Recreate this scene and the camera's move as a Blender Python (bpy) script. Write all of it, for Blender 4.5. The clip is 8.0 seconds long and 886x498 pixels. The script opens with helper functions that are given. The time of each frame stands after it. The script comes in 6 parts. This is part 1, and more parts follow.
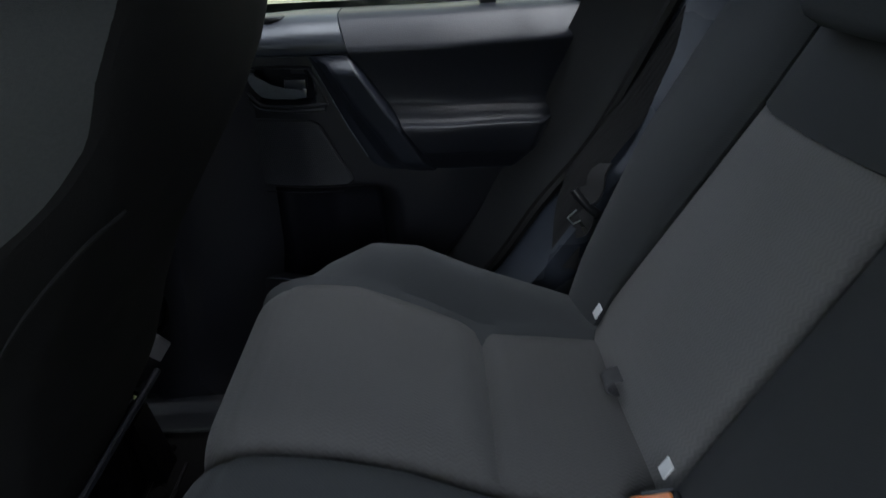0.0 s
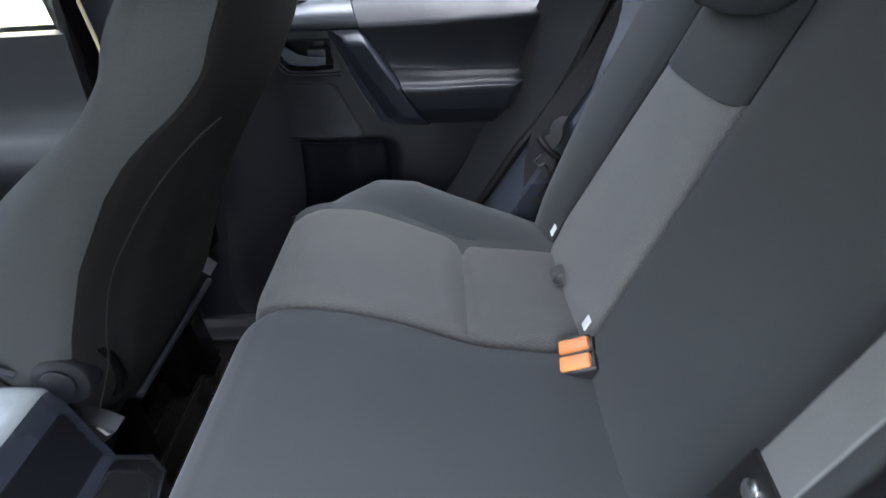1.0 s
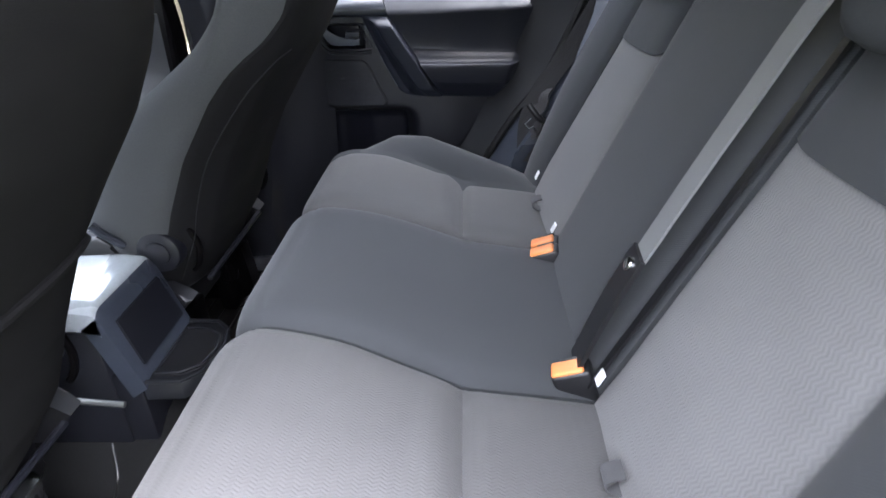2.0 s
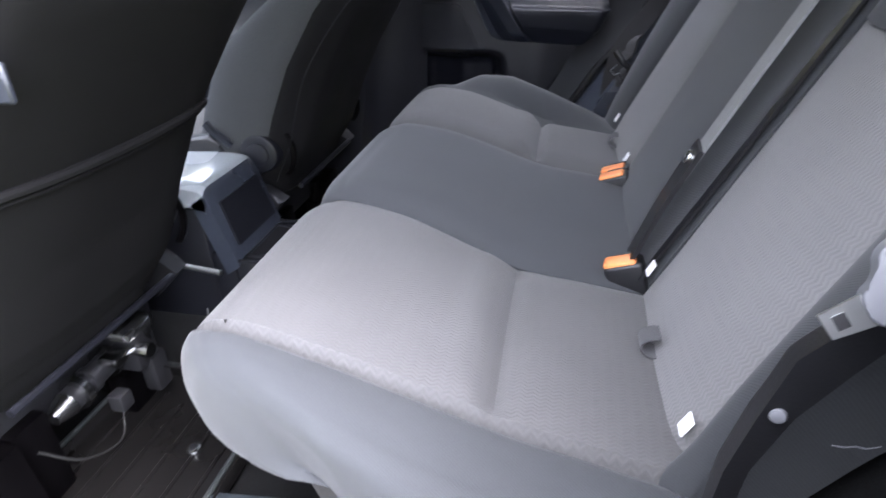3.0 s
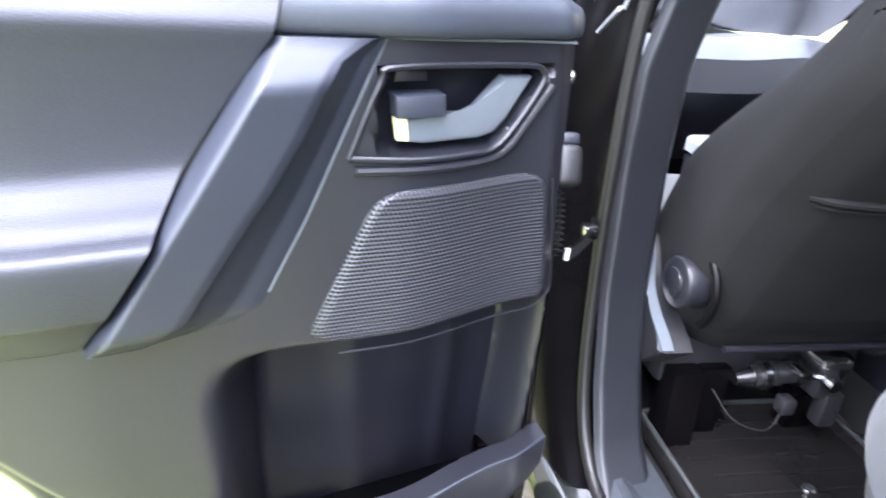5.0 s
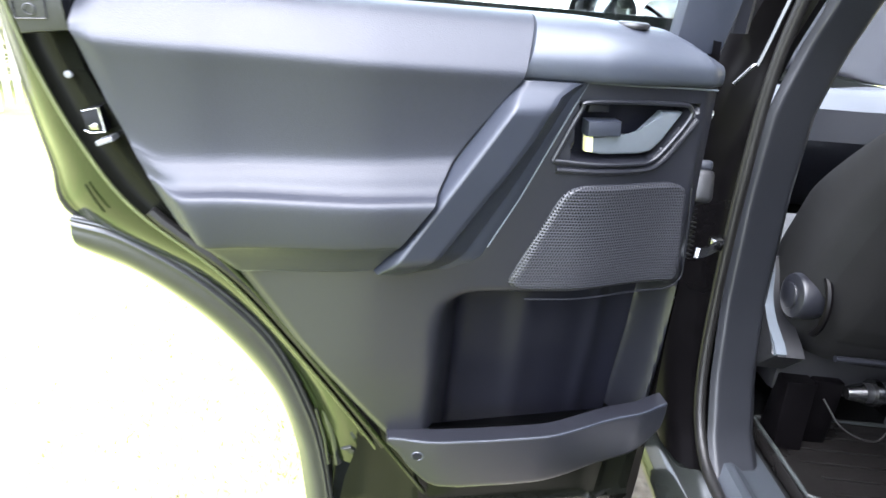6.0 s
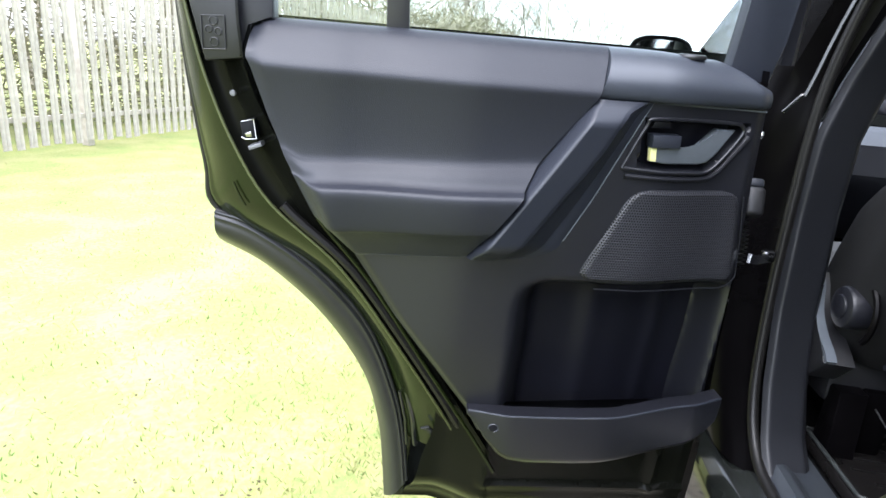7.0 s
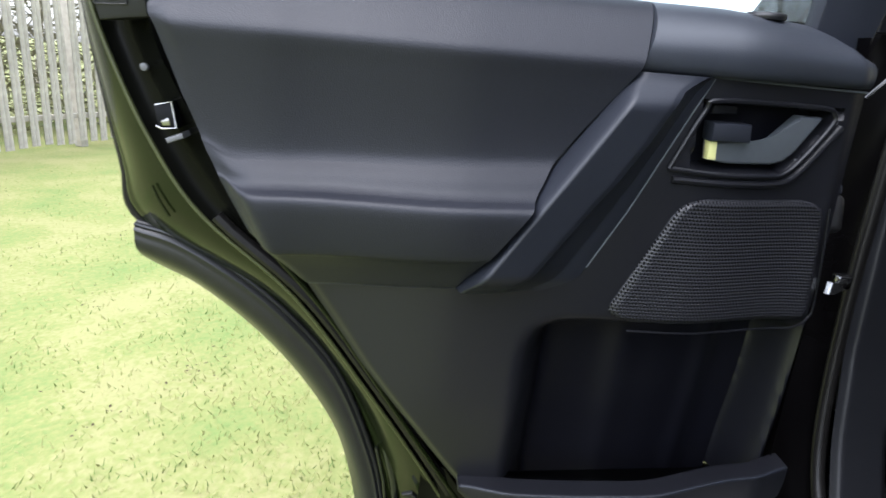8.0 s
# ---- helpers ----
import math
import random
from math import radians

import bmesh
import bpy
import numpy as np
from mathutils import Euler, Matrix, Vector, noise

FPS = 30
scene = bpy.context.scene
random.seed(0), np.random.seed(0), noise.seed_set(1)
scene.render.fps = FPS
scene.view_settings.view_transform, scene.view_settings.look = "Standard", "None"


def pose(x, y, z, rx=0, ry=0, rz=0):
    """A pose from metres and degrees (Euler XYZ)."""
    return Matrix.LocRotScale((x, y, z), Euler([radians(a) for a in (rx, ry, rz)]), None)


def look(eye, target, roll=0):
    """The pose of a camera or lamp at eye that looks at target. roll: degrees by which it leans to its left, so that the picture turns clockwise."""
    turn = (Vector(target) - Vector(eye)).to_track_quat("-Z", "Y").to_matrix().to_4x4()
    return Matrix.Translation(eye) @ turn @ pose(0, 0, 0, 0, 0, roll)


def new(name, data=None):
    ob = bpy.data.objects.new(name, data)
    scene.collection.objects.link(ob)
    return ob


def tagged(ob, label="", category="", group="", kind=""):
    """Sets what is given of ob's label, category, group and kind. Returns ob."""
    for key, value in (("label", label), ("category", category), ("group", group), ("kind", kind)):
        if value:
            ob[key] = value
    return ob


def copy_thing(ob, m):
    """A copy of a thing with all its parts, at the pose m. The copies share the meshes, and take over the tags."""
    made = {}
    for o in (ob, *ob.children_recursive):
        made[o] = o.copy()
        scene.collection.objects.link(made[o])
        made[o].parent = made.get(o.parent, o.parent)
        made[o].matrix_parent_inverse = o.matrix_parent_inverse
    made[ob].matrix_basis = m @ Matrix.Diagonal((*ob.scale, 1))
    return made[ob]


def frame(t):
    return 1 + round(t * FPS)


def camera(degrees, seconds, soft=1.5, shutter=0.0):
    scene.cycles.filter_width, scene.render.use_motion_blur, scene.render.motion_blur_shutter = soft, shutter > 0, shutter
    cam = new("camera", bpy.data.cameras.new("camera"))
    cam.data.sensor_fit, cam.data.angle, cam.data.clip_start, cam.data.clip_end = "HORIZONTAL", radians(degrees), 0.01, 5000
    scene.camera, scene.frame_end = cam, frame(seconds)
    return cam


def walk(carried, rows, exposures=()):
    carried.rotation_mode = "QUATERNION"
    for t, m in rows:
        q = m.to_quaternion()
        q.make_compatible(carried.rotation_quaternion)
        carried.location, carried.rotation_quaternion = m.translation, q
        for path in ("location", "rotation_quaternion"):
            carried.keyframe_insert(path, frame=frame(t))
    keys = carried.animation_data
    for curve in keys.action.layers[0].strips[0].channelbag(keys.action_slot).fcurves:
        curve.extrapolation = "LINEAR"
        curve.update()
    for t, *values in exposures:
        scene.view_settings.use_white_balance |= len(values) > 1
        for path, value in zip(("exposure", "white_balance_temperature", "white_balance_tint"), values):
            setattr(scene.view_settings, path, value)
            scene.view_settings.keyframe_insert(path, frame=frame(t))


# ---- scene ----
cam = camera(74.8, 8.0, 1.5, 0.3)
PATH = [
    (0, (-0.230, -0.194, 1.300), (-0.227, 1.540, 0.304), -2.9),
    (0.5, (-0.202, -0.324, 1.304), (-0.237, 1.390, 0.272), -3.4),
    (1, (-0.197, -0.457, 1.327), (-0.231, 1.257, 0.297), -3.3),
    (2.3, (-0.156, -0.853, 1.267), (-0.279, 0.913, 0.336), -2.1),
    (2.5, (-0.147, -0.876, 1.258), (-0.304, 0.871, 0.296), -2.2),
    (3, (-0.137, -0.911, 1.179), (-0.502, 0.806, 0.220), -1.5),
    (3.5, (-0.108, -0.920, 1.137), (-0.897, 0.652, 0.186), -0.2),
    (4, (-0.094, -0.978, 1.141), (-1.294, 0.304, 0.184), 1.3),
    (4.5, (-0.080, -1.024, 1.153), (-1.676, -0.251, 0.228), 2.2),
    (5, (-0.050, -1.086, 1.180), (-1.852, -0.796, 0.364), 3.9),
    (5.2, (-0.024, -1.099, 1.177), (-1.863, -0.942, 0.407), 3.9),
    (6.3, (0.288, -1.216, 1.197), (-1.590, -1.362, 0.524), 4.5),
    (6.5, (0.332, -1.223, 1.175), (-1.562, -1.416, 0.560), 4.7),
    (7, (0.364, -1.230, 1.166), (-1.530, -1.485, 0.575), 4.7),
    (7.5, (0.296, -1.222, 1.151), (-1.590, -1.519, 0.556), 4.8),
    (8, (0.132, -1.236, 1.127), (-1.762, -1.510, 0.545), 4.8),
]
# seconds, stops, kelvin, tint
EXPOSURE = [(0, 3.15, 5950, 7), (0.5, 4.15, 5950, 8), (1, 4.85, 5950, 10), (2.5, 4.78, 6050, 17), (3.5, 4.56, 5900, 18), (4.5, 4.85, 5800, 18), (5.2, 4.85, 5800, 17), (6.5, 3.9, 6000, 12), (7, 3.2, 5950, 13), (8, 2.5, 5950, 13)]
walk(cam, [(t, look(eye, target, roll)) for t, eye, target, roll in PATH], EXPOSURE)
# ---------- world, sun ----------
world = bpy.data.worlds.new("overcast_sky")
scene.world = world
world.use_nodes = True
wn = world.node_tree.nodes
sky = wn.new("ShaderNodeTexSky")
sky.sky_type, sky.sun_disc = "NISHITA", False
sky.sun_elevation, sky.sun_rotation = radians(64), radians(124)
sky.air_density, sky.dust_density, sky.ozone_density = 1.0, 2.5, 1.5
soften = wn.new("ShaderNodeHueSaturation")
soften.inputs["Saturation"].default_value = 0.35
world.node_tree.links.new(sky.outputs[0], soften.inputs["Color"])
world.node_tree.links.new(soften.outputs[0], wn["Background"].inputs["Color"])
wn["Background"].inputs["Strength"].default_value = 0.15
sun_data = bpy.data.lights.new("sun", "SUN")
sun_data.energy, sun_data.angle, sun_data.color = 0.68, radians(110), (1.0, 0.97, 0.92)
sun = new("sun", sun_data)
sun.matrix_world = look((0.9, -2.9, 8), (0, 0, 0))


# ---------- materials ----------
def material(name, base, rough=0.6, metal=0.0, vary=0.15, scale=60.0, bump=0.0, bump_scale=400.0, spec=0.5, coarse=3.0, sheen=0.0, coat=0.0):
    """A surface with variation at two scales and a fine relief."""
    m = bpy.data.materials.new(name)
    m.use_nodes = True
    n, k = m.node_tree.nodes, m.node_tree.links
    b = n["Principled BSDF"]
    tc = n.new("ShaderNodeTexCoord")
    fine, big = n.new("ShaderNodeTexNoise"), n.new("ShaderNodeTexNoise")
    fine.inputs["Scale"].default_value, big.inputs["Scale"].default_value = scale, coarse
    fine.inputs["Detail"].default_value = big.inputs["Detail"].default_value = 4
    mixer = n.new("ShaderNodeMath")
    mixer.operation = "ADD"
    k.new(tc.outputs["Object"], fine.inputs["Vector"])
    k.new(tc.outputs["Object"], big.inputs["Vector"])
    k.new(fine.outputs["Fac"], mixer.inputs[0])
    k.new(big.outputs["Fac"], mixer.inputs[1])
    ramp = n.new("ShaderNodeMapRange")
    ramp.inputs["From Min"].default_value, ramp.inputs["From Max"].default_value = 0.6, 1.4
    ramp.inputs["To Min"].default_value, ramp.inputs["To Max"].default_value = 1 - vary, 1 + vary
    k.new(mixer.outputs[0], ramp.inputs["Value"])
    tint = n.new("ShaderNodeVectorMath")
    tint.operation = "SCALE"
    tint.inputs[0].default_value = base
    k.new(ramp.outputs[0], tint.inputs["Scale"])
    k.new(tint.outputs[0], b.inputs["Base Color"])
    rr = n.new("ShaderNodeMapRange")
    rr.inputs["From Min"].default_value, rr.inputs["From Max"].default_value = 0.3, 0.7
    rr.inputs["To Min"].default_value, rr.inputs["To Max"].default_value = max(rough - 0.07, 0.02), min(rough + 0.07, 1)
    k.new(big.outputs["Fac"], rr.inputs["Value"])
    k.new(rr.outputs[0], b.inputs["Roughness"])
    b.inputs["Metallic"].default_value = metal
    b.inputs["Specular IOR Level"].default_value = spec
    b.inputs["Sheen Weight"].default_value = sheen
    b.inputs["Coat Weight"].default_value = coat
    if bump:
        grain = n.new("ShaderNodeTexNoise")
        grain.inputs["Scale"].default_value, grain.inputs["Detail"].default_value = bump_scale, 2
        k.new(tc.outputs["Object"], grain.inputs["Vector"])
        bp = n.new("ShaderNodeBump")
        bp.inputs["Strength"].default_value, bp.inputs["Distance"].default_value = bump, 0.001
        k.new(grain.outputs["Fac"], bp.inputs["Height"])
        k.new(bp.outputs[0], b.inputs["Normal"])
    return m


def woven(name, base, wave_scale, depth, dark, rough=0.9, axis="X", distort=2.0, zig=None):
    """Seat cloth: wavy ribs of thread over a fine grain."""
    m = material(name, base, rough, vary=0.12, scale=900, coarse=9, spec=0.2, sheen=0.1)
    n, k = m.node_tree.nodes, m.node_tree.links
    b = n["Principled BSDF"]
    tc = n.new("ShaderNodeTexCoord")
    wave = n.new("ShaderNodeTexWave")
    wave.wave_type, wave.bands_direction = "BANDS", axis
    wave.inputs["Scale"].default_value, wave.inputs["Distortion"].default_value = wave_scale, distort
    wave.inputs["Detail"].default_value, wave.inputs["Detail Scale"].default_value = 1.0, 1.6
    if zig:
        # ribs run across the seat's width in a fine zigzag
        parts, tri, add, joined = n.new("ShaderNodeSeparateXYZ"), n.new("ShaderNodeMath"), n.new("ShaderNodeMath"), n.new("ShaderNodeCombineXYZ")
        tri.operation, add.operation = "PINGPONG", "MULTIPLY_ADD"
        tri.inputs[1].default_value, add.inputs[1].default_value = 0.0065, 0.55
        k.new(tc.outputs["Object"], parts.inputs[0])
        k.new(parts.outputs[zig], tri.inputs[0])
        k.new(tri.outputs[0], add.inputs[0])
        k.new(parts.outputs["Y"], add.inputs[2])
        k.new(parts.outputs["X"], joined.inputs["X"])
        k.new(add.outputs[0], joined.inputs["Y"])
        k.new(parts.outputs["Z"], joined.inputs["Z"])
        k.new(joined.outputs[0], wave.inputs["Vector"])
    else:
        k.new(tc.outputs["Object"], wave.inputs["Vector"])
    thread = n.new("ShaderNodeTexNoise")
    thread.inputs["Scale"].default_value = 1500
    k.new(tc.outputs["Object"], thread.inputs["Vector"])
    both = n.new("ShaderNodeMath")
    both.operation = "MULTIPLY_ADD"
    both.inputs[1].default_value = 0.5
    k.new(thread.outputs["Fac"], both.inputs[0])
    k.new(wave.outputs["Fac"], both.inputs[2])
    bp = n.new("ShaderNodeBump")
    bp.inputs["Strength"].default_value, bp.inputs["Distance"].default_value = depth, 0.0015
    k.new(both.outputs[0], bp.inputs["Height"])
    k.new(bp.outputs[0], b.inputs["Normal"])
    old = b.inputs["Base Color"].links[0].from_socket
    shade = n.new("ShaderNodeMapRange")
    shade.inputs["To Min"].default_value, shade.inputs["To Max"].default_value = dark, 1.0
    k.new(wave.outputs["Fac"], shade.inputs["Value"])
    mul = n.new("ShaderNodeVectorMath")
    mul.operation = "SCALE"
    k.new(old, mul.inputs[0])
    k.new(shade.outputs[0], mul.inputs["Scale"])
    k.new(mul.outputs[0], b.inputs["Base Color"])
    return m


def perforated(name, base, along, up, pitch):
    """Plastic with staggered rows of small dark holes; along and up are the directions of its rows."""
    m = material(name, base, 0.45, vary=0.12, scale=150, spec=0.4)
    n, k = m.node_tree.nodes, m.node_tree.links
    b = n["Principled BSDF"]
    tc = n.new("ShaderNodeTexCoord")
    waves = []
    for way, turns in ((along, 2 * math.pi / pitch), (up, math.pi / pitch)):
        d, q, w = n.new("ShaderNodeVectorMath"), n.new("ShaderNodeMath"), n.new("ShaderNodeMath")
        d.operation, q.operation, w.operation = "DOT_PRODUCT", "MULTIPLY", "SINE"
        d.inputs[1].default_value, q.inputs[1].default_value = way, turns
        k.new(tc.outputs["Object"], d.inputs[0])
        k.new(d.outputs["Value"], q.inputs[0])
        k.new(q.outputs[0], w.inputs[0])
        waves.append(w)
    dots = n.new("ShaderNodeMath")
    dots.operation = "MULTIPLY"
    k.new(waves[0].outputs[0], dots.inputs[0])
    k.new(waves[1].outputs[0], dots.inputs[1])
    holes = n.new("ShaderNodeMapRange")
    holes.inputs["From Min"].default_value, holes.inputs["From Max"].default_value = 0.15, 0.5
    holes.inputs["To Min"].default_value, holes.inputs["To Max"].default_value = 1.0, 0.12
    k.new(dots.outputs[0], holes.inputs["Value"])
    mul = n.new("ShaderNodeVectorMath")
    mul.operation = "SCALE"
    k.new(b.inputs["Base Color"].links[0].from_socket, mul.inputs[0])
    k.new(holes.outputs[0], mul.inputs["Scale"])
    k.new(mul.outputs[0], b.inputs["Base Color"])
    dull = n.new("ShaderNodeMath")
    dull.operation = "MULTIPLY"
    dull.inputs[1].default_value = 0.4
    k.new(holes.outputs[0], dull.inputs[0])
    k.new(dull.outputs[0], b.inputs["Specular IOR Level"])
    bp = n.new("ShaderNodeBump")
    bp.inputs["Strength"].default_value, bp.inputs["Distance"].default_value = 0.6, 0.0008
    k.new(holes.outputs[0], bp.inputs["Height"])
    k.new(bp.outputs[0], b.inputs["Normal"])
    return m


def patchy(name, tones, coarse, fine):
    """Ground cover in three tones, in patches; where fine is 0 each single piece takes its own tone."""
    m = bpy.data.materials.new(name)
    m.use_nodes = True
    n, k = m.node_tree.nodes, m.node_tree.links
    b = n["Principled BSDF"]
    b.inputs["Roughness"].default_value, b.inputs["Specular IOR Level"].default_value = 0.85, 0.15
    tc, big, mixer, tone = n.new("ShaderNodeTexCoord"), n.new("ShaderNodeTexNoise"), n.new("ShaderNodeMath"), n.new("ShaderNodeValToRGB")
    big.inputs["Scale"].default_value, big.inputs["Detail"].default_value = coarse, 5
    k.new(tc.outputs["Object"], big.inputs["Vector"])
    mixer.operation = "MULTIPLY_ADD"
    if fine:
        small = n.new("ShaderNodeTexNoise")
        small.inputs["Scale"].default_value, small.inputs["Detail"].default_value = fine, 4
        k.new(tc.outputs["Object"], small.inputs["Vector"])
        k.new(small.outputs["Fac"], mixer.inputs[0])
        bp = n.new("ShaderNodeBump")
        bp.inputs["Strength"].default_value, bp.inputs["Distance"].default_value = 1.0, 0.004
        k.new(small.outputs["Fac"], bp.inputs["Height"])
        k.new(bp.outputs[0], b.inputs["Normal"])
    else:
        piece = n.new("ShaderNodeNewGeometry")
        k.new(piece.outputs["Random Per Island"], mixer.inputs[0])
    mixer.inputs[1].default_value = 0.7
    k.new(big.outputs["Fac"], mixer.inputs[2])
    for i, c in enumerate(tones):
        e = tone.color_ramp.elements[i] if i < 2 else tone.color_ramp.elements.new(1.0)
        e.position, e.color = (0.55, 0.85, 1.12)[i] if i < 2 else 1.0, (*c, 1)
    k.new(mixer.outputs[0], tone.inputs["Fac"])
    k.new(tone.outputs["Color"], b.inputs["Base Color"])
    return m


def glass(name, tint):
    m = bpy.data.materials.new(name)
    m.use_nodes = True
    n, k = m.node_tree.nodes, m.node_tree.links
    n.remove(n["Principled BSDF"])
    clear, shine, mixed, fres = n.new("ShaderNodeBsdfTransparent"), n.new("ShaderNodeBsdfGlossy"), n.new("ShaderNodeMixShader"), n.new("ShaderNodeFresnel")
    clear.inputs["Color"].default_value = (*tint, 1)
    shine.inputs["Roughness"].default_value = 0.02
    fres.inputs["IOR"].default_value = 1.45
    k.new(fres.outputs[0], mixed.inputs[0])
    k.new(clear.outputs[0], mixed.inputs[1])
    k.new(shine.outputs[0], mixed.inputs[2])
    k.new(mixed.outputs[0], n["Material Output"].inputs["Surface"])
    return m


CLOTH = woven("charcoal_seat_cloth", (0.041, 0.0435, 0.046), 170, 0.16, 0.86, axis="DIAGONAL", distort=0.4)
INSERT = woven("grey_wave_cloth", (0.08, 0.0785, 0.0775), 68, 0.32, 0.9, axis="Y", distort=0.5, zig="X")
# same cloth turned upright, its base doubled to brighten the backrests
INSERT_LIT = woven("grey_wave_cloth_lit", (0.16, 0.157, 0.154), 62, 0.34, 0.86, axis="Y", distort=0.5, zig="Z")
HEAD = material("dark_headrest_cloth", (0.07, 0.074, 0.073), 0.9, vary=0.18, scale=420, coarse=7, bump=0.6, bump_scale=1100, spec=0.2, sheen=0.1)
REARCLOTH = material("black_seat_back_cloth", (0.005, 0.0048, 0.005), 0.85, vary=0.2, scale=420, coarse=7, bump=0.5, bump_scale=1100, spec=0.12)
GRILLE = perforated("perforated_grille_plastic", (0.0135, 0.014, 0.0175), (0.2241, -0.9746, 0.0), (0.0569, 0.0131, 0.9983), 0.0042)
FAR_GRILLE = perforated("far_perforated_grille_plastic", (0.0135, 0.014, 0.0175), (1.0, 0.0, 0.0), (0.0, 0.0, 1.0), 0.0035)
REST = material("plain_headrest_cloth", (0.04, 0.0425, 0.045), 0.9, vary=0.15, scale=420, coarse=7, bump=0.5, bump_scale=1300, spec=0.15)
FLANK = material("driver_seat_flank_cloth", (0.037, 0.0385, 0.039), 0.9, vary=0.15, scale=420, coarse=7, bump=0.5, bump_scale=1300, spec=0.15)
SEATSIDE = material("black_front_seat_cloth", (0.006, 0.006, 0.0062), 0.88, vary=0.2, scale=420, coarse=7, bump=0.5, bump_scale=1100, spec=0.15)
# black taken below real paint to put the shade of recessed places in it
SHADED = material("shade_darkened_black_paint", (0.0016, 0.0014, 0.0016), 0.3, vary=0.4, scale=30, spec=0.05)
# slight olive here, green in EDGE: lawn reflection mixed into black paint
SHELL = material("black_door_shell_paint", (0.0032, 0.0034, 0.0026), 0.2, vary=0.3, scale=40, spec=0.1)
EDGE = material("lawn_tinted_door_paint", (0.0062, 0.0092, 0.0026), 0.16, vary=0.2, scale=30, spec=0.25)
# olive base paints the bright highlight along the folded lip
FOLD = material("olive_fold_highlight", (0.034, 0.04, 0.012), 0.4, vary=0.3, scale=40)
CLAD = material("black_cladding_plastic", (0.012, 0.0125, 0.0125), 0.3, vary=0.25, scale=80, bump=0.15, bump_scale=500, spec=0.4)
# mat rubber with skylight from the open door put into its bluish base
FLAP = material("sky_lit_mat_rubber", (0.019, 0.023, 0.026), 0.34, vary=0.3, scale=60, bump=0.2, bump_scale=400)
# trim plastic darkened and dulled to put shade into hollows and openings
HOLLOW = material("shade_dark_trim_plastic", (0.004, 0.0042, 0.0065), 0.42, vary=0.15, scale=60, spec=0.14)
CHROME = material("plated_motor_metal", (0.3, 0.3, 0.3), 0.22, metal=1.0, vary=0.3, bump=0.3, bump_scale=150)
# base raised to a pale grey that paints in the windscreen's glare
SLEEK = material("glare_pale_console_plastic", (0.28, 0.30, 0.31), 0.25, vary=0.1, scale=150, spec=1.0, coat=1.0)
TRIM = material("dark_moulded_plastic", (0.006, 0.0063, 0.0086), 0.38, vary=0.12, scale=150, bump=0.25, bump_scale=900, spec=0.4)
QUARTER = material("blue_grey_arch_plastic", (0.024, 0.028, 0.037), 0.28, vary=0.15, scale=120, bump=0.25, bump_scale=900)
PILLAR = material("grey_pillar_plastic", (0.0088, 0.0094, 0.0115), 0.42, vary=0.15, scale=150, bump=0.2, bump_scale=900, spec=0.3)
# bluish lift in the base colour stands for sky reflected on the sill
SILL = material("sky_brightened_sill_plastic", (0.02, 0.023, 0.027), 0.3, vary=0.25, scale=90, bump=0.2, bump_scale=600)
BRICK = material("buff_brick", (0.36, 0.31, 0.22), 0.9, vary=0.25, scale=30, coarse=5, bump=0.6, bump_scale=200, spec=0.2)
MORTAR = material("pale_mortar", (0.4, 0.38, 0.34), 0.95, vary=0.2, scale=60, bump=0.5, bump_scale=300, spec=0.1)
SOFT = material("soft_grained_vinyl", (0.0092, 0.0102, 0.0145), 0.45, vary=0.12, scale=200, bump=0.4, bump_scale=700, spec=0.27)
LEVER = material("satin_lever_plastic", (0.06, 0.068, 0.077), 0.3, vary=0.1, scale=150, spec=0.8)
GRAB = material("satin_pull_plastic", (0.011, 0.0128, 0.0185), 0.42, vary=0.1, scale=150, bump=0.2, bump_scale=900, spec=0.36)
LEDGE = material("pale_ledge_plastic", (0.018, 0.021, 0.028), 0.4, vary=0.1, scale=150, bump=0.2, bump_scale=900, spec=0.6)
SATIN = material("satin_grey_plastic", (0.0125, 0.0145, 0.0205), 0.4, vary=0.1, scale=150, bump=0.2, bump_scale=900, spec=0.5)
BLACK = material("black_plastic", (0.008, 0.008, 0.009), 0.45, vary=0.2, scale=100, bump=0.2)
PAINT = material("black_gloss_paint", (0.008, 0.009, 0.008), 0.1, vary=0.2, scale=40, spec=0.5, coat=0.1)
RUBBER = material("black_rubber", (0.0065, 0.0062, 0.006), 0.36, vary=0.25, scale=80, bump=0.3, bump_scale=500, spec=0.25)
CARPET = material("dark_carpet", (0.0075, 0.0075, 0.0075), 0.95, vary=0.35, scale=300, bump=0.9, bump_scale=600, spec=0.1)
BASECLOTH = material("grey_carpet_trim", (0.055, 0.053, 0.052), 0.9, vary=0.25, scale=300, bump=0.8, bump_scale=500, spec=0.1)
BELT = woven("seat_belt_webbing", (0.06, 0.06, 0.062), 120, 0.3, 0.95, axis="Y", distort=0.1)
# two copies of the belt webbing: brightened as lit, darkened as shaded
LITBELT = woven("lit_belt_webbing", (0.15, 0.152, 0.15), 120, 0.3, 0.95, axis="Y", distort=0.1)
SHADEBELT = woven("shaded_belt_webbing", (0.02, 0.0195, 0.02), 120, 0.3, 0.95, axis="Y", distort=0.1)
MATTING = material("worn_black_mat_rubber", (0.0054, 0.005, 0.0048), 0.3, vary=0.35, scale=70, coarse=6, bump=0.25, bump_scale=500, spec=0.18)
# lighter grey-green paints the highlight that runs round the mat's border
RIMGLINT = material("mat_rim_highlight", (0.02, 0.0225, 0.022), 0.5, vary=0.4, scale=60, coarse=8, spec=0.3)
